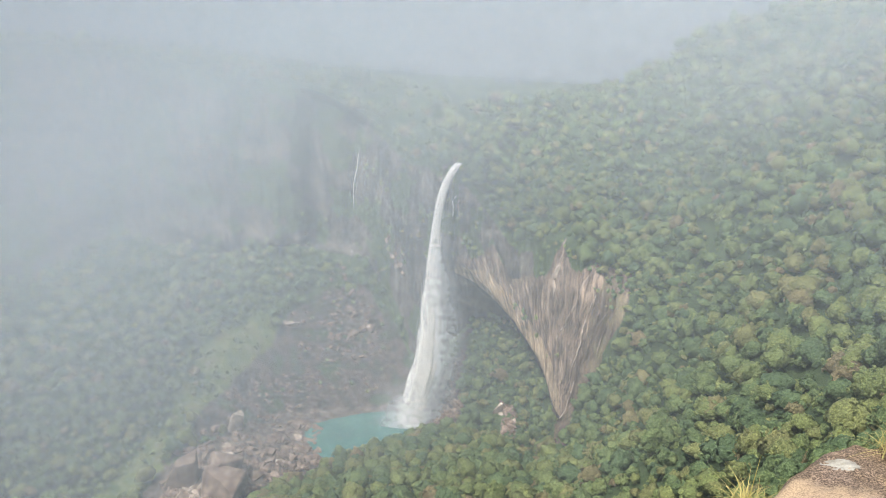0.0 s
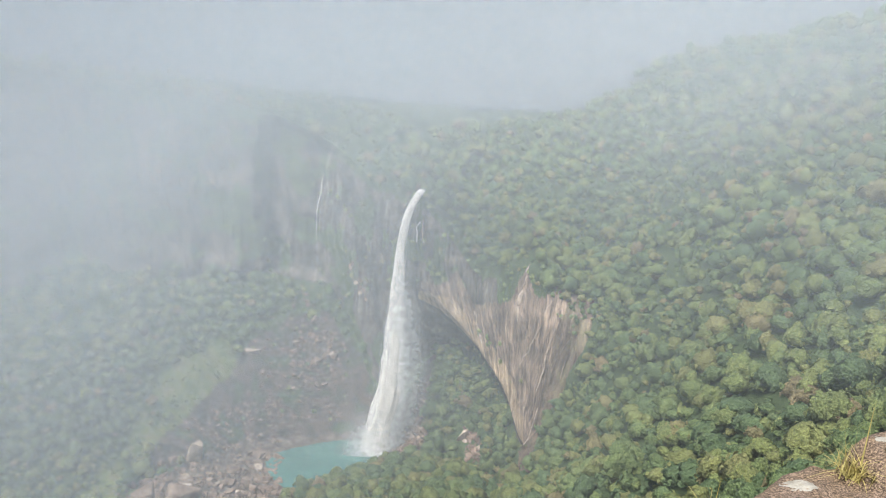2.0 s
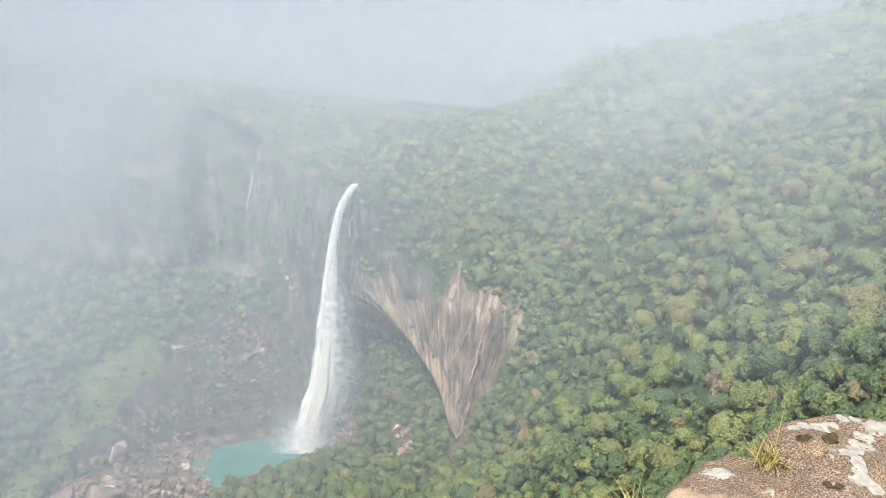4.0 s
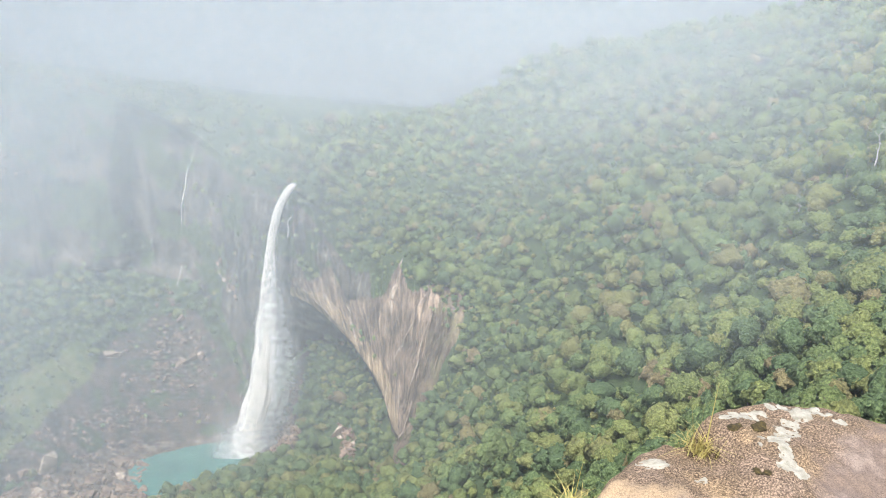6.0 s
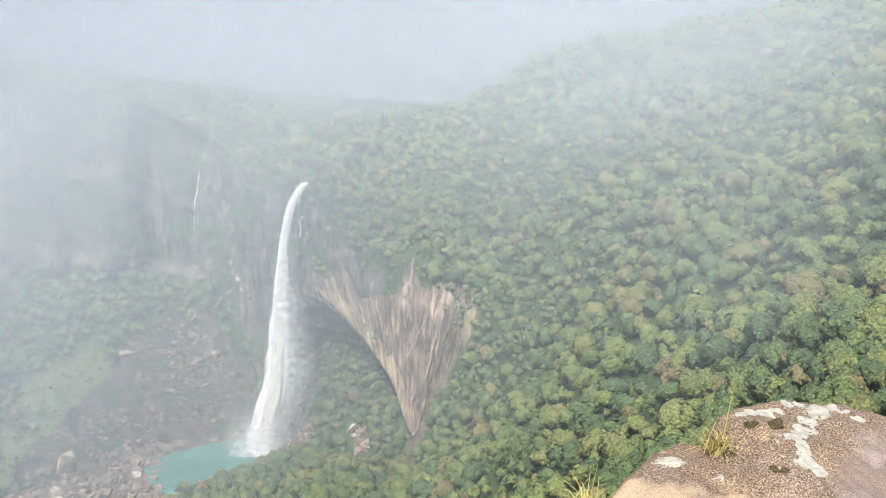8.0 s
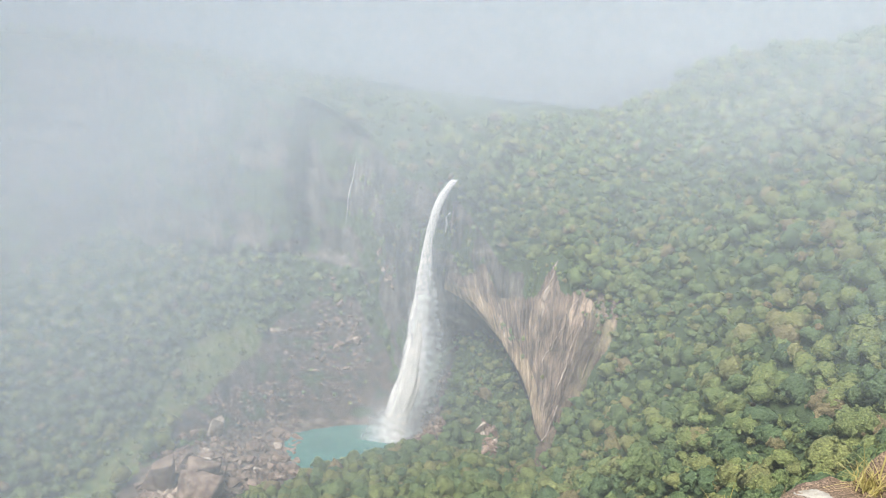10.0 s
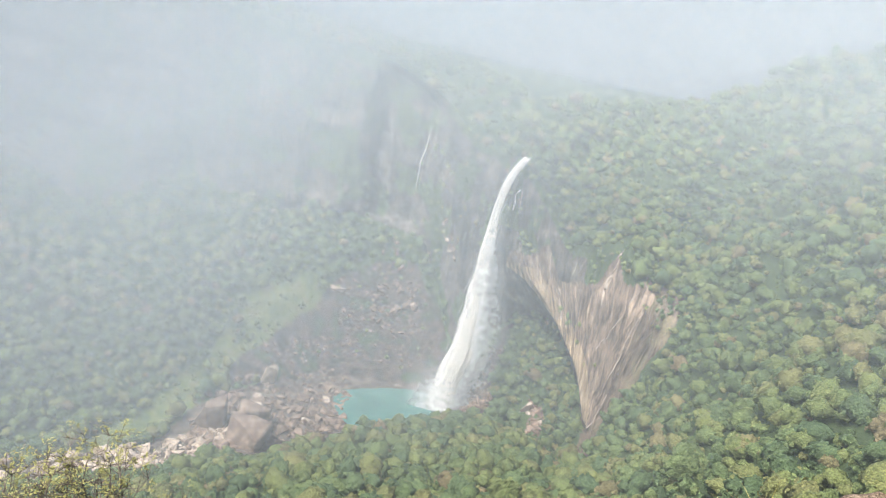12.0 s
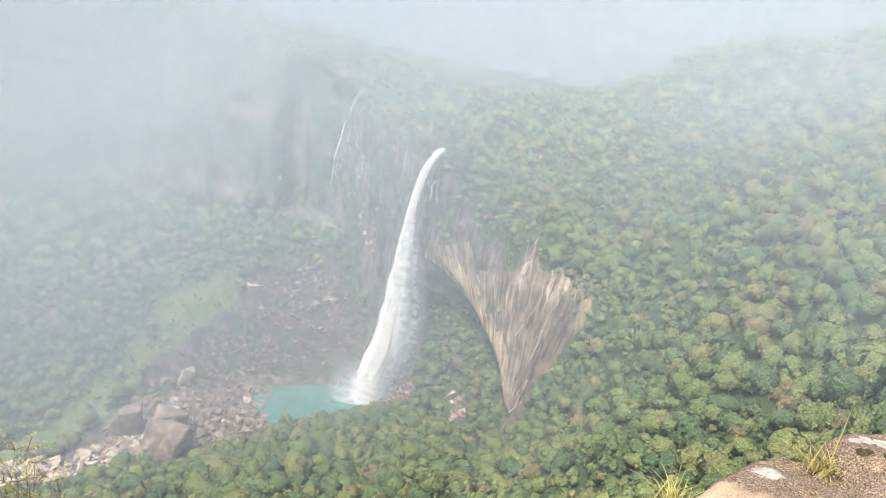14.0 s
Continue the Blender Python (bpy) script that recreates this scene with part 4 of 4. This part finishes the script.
def tree_meshes(k):
    """A broadleaf tree one metre wide: a tapered trunk with limbs, and a crown."""
    rnd = random.Random(k)
    bm = bmesh.new()

    def limb(a, b, r0, r1):
        axis = (b - a).normalized()
        side = axis.orthogonal().normalized()
        other = axis.cross(side)
        rings = []
        for t, rad in ((0, r0), (0.5, (r0 + r1) / 2), (1, r1)):
            c = a.lerp(b, t) + side * rnd.uniform(-0.01, 0.01)
            rings.append([bm.verts.new(c + (side * math.cos(q) + other * math.sin(q)) * rad) for q in (0, 1.26, 2.51, 3.77, 5.03)])
        for lo, hi in zip(rings, rings[1:]):
            for i in range(5):
                bm.faces.new((lo[i], lo[(i + 1) % 5], hi[(i + 1) % 5], hi[i]))

    fork = Vector((rnd.uniform(-0.03, 0.03), rnd.uniform(-0.03, 0.03), 0.3))
    limb(Vector((0, 0, -0.15)), fork, 0.035, 0.025)
    for i in range(5):
        a = i * 1.257 + rnd.uniform(-0.4, 0.4)
        limb(fork, fork + Vector((0.27 * math.cos(a), 0.27 * math.sin(a), rnd.uniform(0.15, 0.3))), 0.02, 0.006)
    return bm


stands = []
for k, (base, quad) in enumerate(NEAR_CROWNS):
    tree = tagged(new("tree"), "broadleaf tree with a dense rounded green crown", "tree", "trees below the viewpoint")
    part("trunk", tree_meshes(k), BARK, tree)
    lifted = base + np.array([0, 0, 0.22])
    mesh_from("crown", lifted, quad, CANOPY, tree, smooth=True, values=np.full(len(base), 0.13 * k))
    stands.append(tree)
rng = np.random.default_rng(31)
for n, i in enumerate(first):
    s = 12.5 * (0.7 + 0.6 * rng.random())
    m = Matrix.Translation(Vector(near_p[i])) @ Matrix.LocRotScale(None, Euler((0, 0, rng.random() * 6.28)), Vector((s, s, s * (0.9 + 0.45 * rng.random()))))
    if n < len(stands):
        stands[n].matrix_basis = m
    else:
        copy_thing(stands[n % len(stands)], m).matrix_basis = m


def bare_tree(az, r, tall, seed, label):
    """A dead tree: a pale forked trunk with a few broken limbs."""
    rnd = random.Random(seed)
    root = tagged(new("bare_tree"), label, "tree", "bare trees on the slope")
    at = place(az, r, -0.5)

    def limb(bm, a, b, r0, r1):
        axis = (b - a).normalized()
        s = axis.orthogonal().normalized()
        o = axis.cross(s)
        rings = [[bm.verts.new(a.lerp(b, t) + (s * math.cos(q) + o * math.sin(q)) * w) for q in (0, 1.05, 2.09, 3.14, 4.19, 5.24)] for t, w in ((0, r0), (1, r1))]
        for i in range(6):
            bm.faces.new((rings[0][i], rings[0][(i + 1) % 6], rings[1][(i + 1) % 6], rings[1][i]))

    bm = bmesh.new()
    knots = [at + Vector((rnd.uniform(-0.6, 0.6) * k, rnd.uniform(-0.3, 0.3), tall * k / 5)) for k in range(6)]
    for k in range(5):
        limb(bm, knots[k], knots[k + 1], 0.5 * (1 - k / 6), 0.5 * (1 - (k + 1) / 6))
    part("trunk", bm, PALE_BARK, root)
    for k in range(2, 6):
        for side in (-1, 1):
            bm = bmesh.new()
            tip = knots[k] + Vector((side * rnd.uniform(1.5, 4.0), rnd.uniform(-1, 1), rnd.uniform(0.8, 3.2)))
            mid = knots[k].lerp(tip, 0.55) + Vector((0, 0, rnd.uniform(-0.4, 0.6)))
            limb(bm, knots[k], mid, 0.22, 0.15)
            limb(bm, mid, tip, 0.15, 0.05)
            limb(bm, mid, mid + Vector((side * rnd.uniform(0, 1.2), 0, rnd.uniform(1, 2))), 0.1, 0.04)
            part("branch", bm, PALE_BARK, root)


PALE_BARK = rock_material("pale_dead_wood", (0.26, 0.25, 0.23), (0.36, 0.345, 0.32), (0.46, 0.44, 0.41), 2.0, 0, 0.05)
bare_tree(41.1, 528, 23, 1, "dead tree with a pale bare forked trunk")
bare_tree(39.6, 520, 17, 2, "leaning dead tree with pale bare branches")
bare_tree(37.2, 505, 15, 3, "small dead tree with grey bare branches")

# ---- the rock at the viewpoint ----
EDGE = [(1.16, 2.42), (1.33, 2.70), (1.42, 2.77), (1.58, 2.92), (1.74, 3.05), (1.86, 3.075), (1.94, 3.05), (1.99, 3.04), (2.08, 3.10), (2.25, 3.17), (2.35, 3.17), (2.52, 3.21), (2.675, 3.20), (2.76, 3.15),
        (2.86, 3.08), (3.02, 3.04), (3.13, 2.98), (3.5, 2.2), (3.3, 1.3), (2.4, 0.95), (1.4, 1.3)]
HEART = (2.35, 2.35)


def rock_top(x, y):
    """Height of the worn top of the rock: a low shelf and a hump beside it."""
    hump = step(1.94, 2.14, x + 0.10 * (y - 2.9) + 0.05 * fbm(x * 6, y * 6, 3.0, 2))
    z = 460.365 + 0.155 * hump * step(2.1, 3.0, y) + 0.045 * step(1.9, 3.0, y) - 0.10 * step(1.75, 1.15, x)
    return z + 0.020 * fbm(x * 5, y * 5, 1.0, 4) + 0.006 * fbm(x * 30, y * 30, 2.0, 3)


edge_turn = np.array([math.atan2(y - HEART[1], x - HEART[0]) for x, y in EDGE])
edge_far = np.array([math.hypot(y - HEART[1], x - HEART[0]) for x, y in EDGE])
order = np.argsort(edge_turn)
turns = np.linspace(-math.pi, math.pi, 200, endpoint=False)
far = np.interp(turns, np.concatenate([edge_turn[order] - 2 * math.pi, edge_turn[order], edge_turn[order] + 2 * math.pi]), np.tile(edge_far[order], 3))
far = far * 1.03 + 0.012 * fbm(np.cos(turns) * 9, np.sin(turns) * 9, 0.0, 3)
rings = np.concatenate([np.linspace(0.01, 0.93, 70), 0.93 + 0.07 * np.linspace(0.1, 1, 14)])
R, TH = np.meshgrid(rings, turns, indexing="ij")
X, Y = HEART[0] + R * far[None, :] * np.cos(TH), HEART[1] + R * far[None, :] * np.sin(TH)
Z = rock_top(X, Y) - 0.075 * np.clip((R - 0.93) / 0.07, 0, 1) ** 2.2
side = []
for depth, out in ((0.05, 1.006), (0.14, 1.0), (0.28, 0.98), (0.5, 1.0), (0.8, 0.97), (1.2, 1.02), (1.7, 1.05), (2.6, 1.1)):
    rr = far * out * (1 + 0.03 * fbm(np.cos(turns) * 4, np.sin(turns) * 4, depth * 3, 3))
    side.append(np.stack([HEART[0] + rr * np.cos(turns), HEART[1] + rr * np.sin(turns), Z[-1] - depth], -1))
rock_co = np.concatenate([np.stack([X, Y, Z], -1), np.array(side)])
ROCK, rt, rb = shader("speckled_sandstone")
rv = coords(rt)
grain, speck, blot = noise_of(rt, rv, 260, 2, 0.6), noise_of(rt, rv, 120, 3, 0.65), noise_of(rt, rv, 4.5, 5, 0.6)
patchy = noise_of(rt, rv, 5.0, 5, 0.6)
axes = rt.nodes.new("ShaderNodeSeparateXYZ")
rt.links.new(rv, axes.inputs[0])


def slant(x, y, east, north, low, high):
    """A worn part of the top: it begins along a slanting, uneven line through (x, y)."""
    run = maths(rt, "ADD", maths(rt, "MULTIPLY", maths(rt, "SUBTRACT", axes.outputs[0], x), east), maths(rt, "MULTIPLY", maths(rt, "SUBTRACT", axes.outputs[1], y), north))
    run = maths(rt, "ADD", run, maths(rt, "MULTIPLY", maths(rt, "SUBTRACT", patchy, 0.5), 0.9))
    return ramp(rt, run, (low, (0, 0, 0)), (high, (1, 1, 1)))


rock_colour = ramp(rt, blot, (0.34, (0.19, 0.134, 0.085)), (0.5, (0.125, 0.09, 0.064)), (0.64, (0.155, 0.112, 0.085)))
crusted = mixed(rt, 0.85, rock_colour, ramp(rt, speck, (0.40, (0.25, 0.21, 0.18)), (0.46, (0.8, 0.75, 0.7)), (0.54, (1.05, 1.0, 0.95)), (0.60, (2.0, 1.92, 1.82))), "MULTIPLY")
faint = ramp(rt, speck, (0.38, (0.5, 0.47, 0.45)), (0.48, (1.0, 1.0, 1.0)), (0.62, (1.12, 1.12, 1.1)))
pink = mixed(rt, 0.6, ramp(rt, blot, (0.36, (0.165, 0.116, 0.09)), (0.5, (0.14, 0.101, 0.083)), (0.62, (0.215, 0.16, 0.133))), faint, "MULTIPLY")
ochre = mixed(rt, 0.6, ramp(rt, blot, (0.36, (0.34, 0.235, 0.14)), (0.55, (0.28, 0.195, 0.125)), (0.66, (0.22, 0.16, 0.115))), faint, "MULTIPLY")
rock_colour = mixed(rt, slant(2.3, 2.8, 1.0, -1.6, 0.24, 0.46), crusted, pink)
rock_colour = mixed(rt, slant(1.75, 2.75, -0.8, -1.6, 0.06, 0.2), rock_colour, ochre)
rock_colour = mixed(rt, 0.5, rock_colour, ramp(rt, grain, (0.35, (0.5, 0.5, 0.5)), (0.65, (1.45, 1.45, 1.45))), "MULTIPLY")
rt.links.new(rock_colour, rb.inputs["Base Color"])
rb.inputs["Roughness"].default_value = 0.9
rb.inputs["Specular IOR Level"].default_value = 0.2
bumped(rt, rb, maths(rt, "ADD", maths(rt, "ADD", speck, grain), maths(rt, "MULTIPLY", patchy, 1.5)), 0.8, 0.008)
rock = mesh_from("rock", rock_co.reshape(-1, 3), quads(len(rock_co), 200, True), ROCK, None, "speckled brown sandstone rock with white lichen at the viewpoint", True)
tagged(rock, "", "rock")


def crust(name, dots, lift, material, cell, label, dome=0.0, ragged=0.42):
    """A growth on the rock: the cells of its top within a group of dots (x, y, radius), with an uneven outline."""
    d = np.array(dots)
    x0, y0 = (d[:, 0] - d[:, 2]).min() - 0.03, (d[:, 1] - d[:, 2]).min() - 0.03
    nx, ny = int(((d[:, 0] + d[:, 2]).max() + 0.03 - x0) / cell), int(((d[:, 1] + d[:, 2]).max() + 0.03 - y0) / cell)
    gx, gy = np.meshgrid(x0 + np.arange(nx + 1) * cell, y0 + np.arange(ny + 1) * cell, indexing="ij")
    field = np.max([1 - np.hypot(gx - a, gy - b) / r for a, b, r in dots], axis=0) + ragged * fbm(gx * 26, gy * 26, d[0, 0], 3)
    z = rock_top(gx, gy) + lift * step(0.0, 0.12, field) + dome * np.sqrt(np.clip(field, 0, 1)) * (1 + 0.5 * fbm(gx * 90, gy * 90, 0.0, 2)) - 0.003 * (field < 0.02)
    f = quads(nx + 1, ny + 1)[:, ::-1]
    f = f[field.ravel()[f].min(1) > 0]
    used, back = np.unique(f, return_inverse=True)
    return mesh_from(name, np.stack([gx, gy, z], -1).reshape(-1, 3)[used], back.reshape(-1, 4), material, rock, label, True)


LICHEN = rock_material("white_lichen", (0.17, 0.15, 0.12), (0.245, 0.223, 0.186), (0.29, 0.265, 0.227), 0.04, 0, 0.004)
MOSS = rock_material("dark_moss", (0.018, 0.014, 0.008), (0.045, 0.033, 0.013), (0.10, 0.072, 0.022), 0.02, 0, 0.01)
crust("lichen_patch", [(2.58, 3.07, 0.06), (2.65, 3.10, 0.055), (2.69, 3.05, 0.04), (2.71, 2.97, 0.035), (2.54, 3.02, 0.05), (2.46, 2.985, 0.05), (2.40, 2.92, 0.055), (2.33, 2.87, 0.055), (2.275, 2.825, 0.05), (2.265, 2.76, 0.04), (2.25, 2.71, 0.045), (2.21, 2.665, 0.04), (2.265, 2.64, 0.045)], 0.0015, LICHEN, 0.005, "branching white lichen crust")
crust("lichen_patch", [(2.15, 3.06, 0.035), (2.22, 3.07, 0.045), (2.29, 3.07, 0.045), (2.35, 3.09, 0.035)], 0.002, LICHEN, 0.005, "white lichen crust along the crest")
crust("lichen_patch", [(2.44, 3.13, 0.03), (2.52, 3.14, 0.035), (2.60, 3.13, 0.03)], 0.002, LICHEN, 0.005, "thin white lichen crust on the brow")
crust("lichen_patch", [(1.685, 2.915, 0.045), (1.745, 2.885, 0.045)], 0.0015, LICHEN, 0.005, "pale oval lichen crust")
crust("lichen_patch", [(1.887, 2.757, 0.028)], 0.0015, LICHEN, 0.006, "small pale lichen spot")
crust("lichen_patch", [(2.22, 2.86, 0.02), (2.17, 2.80, 0.018)], 0.0015, LICHEN, 0.006, "small pale lichen spot")
crust("moss_cushion", [(2.245, 2.935, 0.038), (2.285, 2.965, 0.03)], 0.002, MOSS, 0.006, "dark olive moss cushion", 0.016, 0.3)
crust("moss_cushion", [(2.115, 2.935, 0.026), (2.145, 2.94, 0.022)], 0.002, MOSS, 0.006, "dark brown moss cushion", 0.010, 0.3)
crust("moss_cushion", [(2.085, 2.677, 0.022), (2.125, 2.655, 0.022)], 0.002, MOSS, 0.006, "thin dark moss in a hollow", 0.005, 0.35)
crust("moss_cushion", [(1.955, 2.96, 0.014)], 0.001, MOSS, 0.005, "dark moss below the grass tuft", 0.005, 0.3)
crust("moss_cushion", [(2.02, 2.88, 0.018)], 0.001, MOSS, 0.005, "dark moss below the grass tuft", 0.005, 0.3)


# ---- grass and the bush at the edge ----
def blade(bm, foot, lean, length, width, droop, rnd):
    """A grass blade: a narrow folded strip that bends over."""
    side = Vector((-lean.y, lean.x, 0)).normalized() if lean.length > 0 else Vector((1, 0, 0))
    last = None
    for k in range(7):
        t = k / 6
        c = foot + lean * (t * length) * (0.5 + droop * t) + Vector((0, 0, length * (t - 0.55 * droop * t * t)))
        w = width * (1 - t) ** 0.7 / 2 + 0.0003
        row = [bm.verts.new(c - side * w), bm.verts.new(c + lean.normalized() * w * 0.4 if lean.length else c), bm.verts.new(c + side * w)]
        if last:
            bm.faces.new((last[0], last[1], row[1], row[0]))
            bm.faces.new((last[1], last[2], row[2], row[1]))
        last = row


GRASS = leaf_material("dry_grass", ((0.0, (0.303, 0.255, 0.069)), (0.45, (0.358, 0.289, 0.110)), (0.7, (0.234, 0.220, 0.055)), (1.0, (0.399, 0.323, 0.172))), 0.3)


def tuft(x, y, z, count, low, high, spread, seed, label, stalks=()):
    rnd = random.Random(seed)
    root = tagged(new("grass_tuft"), label, "grass")
    for name, n in (("green_grass", count), ("dry_grass", count // 2)):
        bm = bmesh.new()
        for _ in range(n):
            a = rnd.uniform(0, 6.283)
            lean = Vector((math.cos(a), math.sin(a), 0)) * rnd.uniform(0.2, 1.0) * (1.3 if name == "dry_grass" else 1)
            foot = Vector((x + rnd.gauss(0, spread), y + rnd.gauss(0, spread), z - 0.01))
            blade(bm, foot, lean, rnd.uniform(low, high) * (0.7 if name == "dry_grass" else 1), rnd.uniform(0.003, 0.006), rnd.uniform(0.3, 1.1 if name == "green_grass" else 1.6), rnd)
        part(name, bm, GRASS, root)
    for dx, lean, length in stalks:
        bm = bmesh.new()
        blade(bm, Vector((x + dx, y, z)), Vector((lean, 0.02, 0)), length, 0.009, 0.05, rnd)
        part("stalk", bm, GRASS, root, "tall thin grass stalk")


tuft(1.985, 2.955, 460.43, 115, 0.06, 0.19, 0.032, 1, "yellow-green grass tuft growing in a crack of the rock", ((0.02, 0.05, 0.36), (-0.02, -0.03, 0.28), (-0.04, -0.35, 0.24)))
tuft(1.31, 2.80, 460.22, 80, 0.07, 0.18, 0.03, 2, "dry yellow grass tuft at the rock's edge", ((0.0, 0.15, 0.27),))

TWIG = rock_material("twig_bark", (0.05, 0.04, 0.03), (0.10, 0.08, 0.06), (0.16, 0.13, 0.10), 0.05, 0, 0.002)
YOUNG_LEAF = leaf_material("young_yellow_leaves", ((0.0, (0.206, 0.189, 0.060)), (0.5, (0.275, 0.249, 0.086)), (0.8, (0.146, 0.155, 0.047)), (1.0, (0.310, 0.249, 0.112))), 0.3)


def bush(x, y, z, tall, wide, seed):
    rnd = random.Random(seed)
    root = tagged(new("bush"), "sparse bush with yellow-green young leaves below the viewpoint", "bush")
    stems, twigs, leaves = bmesh.new(), bmesh.new(), bmesh.new()

    def rod(bm, a, b, r0, r1):
        axis = (b - a).normalized()
        s = axis.orthogonal().normalized()
        o = axis.cross(s)
        lo = [bm.verts.new(a + (s * math.cos(q) + o * math.sin(q)) * r0) for q in (0, 1.571, 3.142, 4.712)]
        hi = [bm.verts.new(b + (s * math.cos(q) + o * math.sin(q)) * r1) for q in (0, 1.571, 3.142, 4.712)]
        for i in range(4):
            bm.faces.new((lo[i], lo[(i + 1) % 4], hi[(i + 1) % 4], hi[i]))

    def leaf(at, size):
        n = Vector((rnd.gauss(0, 0.6), rnd.gauss(0, 0.6), 1)).normalized()
        e = n.cross(Vector((rnd.gauss(0, 1), rnd.gauss(0, 1), rnd.gauss(0, 0.3)))).normalized()
        f = n.cross(e)
        v = [leaves.verts.new(at + p) for p in (-e * size, -f * size * 0.4 + n * size * 0.15, e * size, f * size * 0.4 + n * size * 0.15)]
        leaves.faces.new((v[0], v[1], v[2]))
        leaves.faces.new((v[0], v[2], v[3]))

    base = Vector((x, y, z))
    for i in range(24):
        a = rnd.uniform(0, 6.283)
        reach = wide * math.sqrt(rnd.random())
        tip = base + Vector((reach * math.cos(a), 0.6 * reach * math.sin(a), tall * (1 - 0.28 * (reach / wide) ** 2) * rnd.uniform(0.75, 0.97)))
        start = base + Vector((rnd.uniform(-0.06, 0.06), rnd.uniform(-0.06, 0.06), rnd.uniform(-0.3, 0.2)))
        last = start
        for k in range(1, 6):
            t = k / 5
            p = start.lerp(tip, t) + Vector((rnd.gauss(0, 0.03), rnd.gauss(0, 0.03), 0.12 * math.sin(3.14 * t)))
            rod(stems, last, p, 0.011 * (1.15 - t), 0.011 * (1.0 - t) + 0.002)
            if k >= 2:
                for _ in range(5):
                    d = Vector((rnd.gauss(0, 1), rnd.gauss(0, 0.8), abs(rnd.gauss(0.7, 0.5)))).normalized() * rnd.uniform(0.09, 0.24)
                    rod(twigs, p, p + d, 0.004, 0.0015)
                    if rnd.random() < 0.58:
                        for _ in range(rnd.randint(6, 12)):
                            leaf(p + d * rnd.uniform(0.6, 1.05) + Vector((rnd.gauss(0, 0.018), rnd.gauss(0, 0.018), rnd.gauss(0, 0.018))), rnd.uniform(0.012, 0.024))
                    else:
                        rod(twigs, p + d, p + d + Vector((rnd.gauss(0, 0.02), 0, rnd.uniform(0.05, 0.14))), 0.002, 0.001)
            last = p
    part("stem", stems, TWIG, root)
    tagged(part("brushwood", twigs, TWIG, root), kind="stuff")
    part("foliage", leaves, YOUNG_LEAF, root, "yellow-green young leaves")


bush(-2.98, 5.60, 456.1, 1.84, 0.78, 4)
bush(-3.45, 5.40, 456.0, 1.74, 0.42, 5)
bush(-2.30, 5.98, 456.0, 1.12, 0.22, 6)
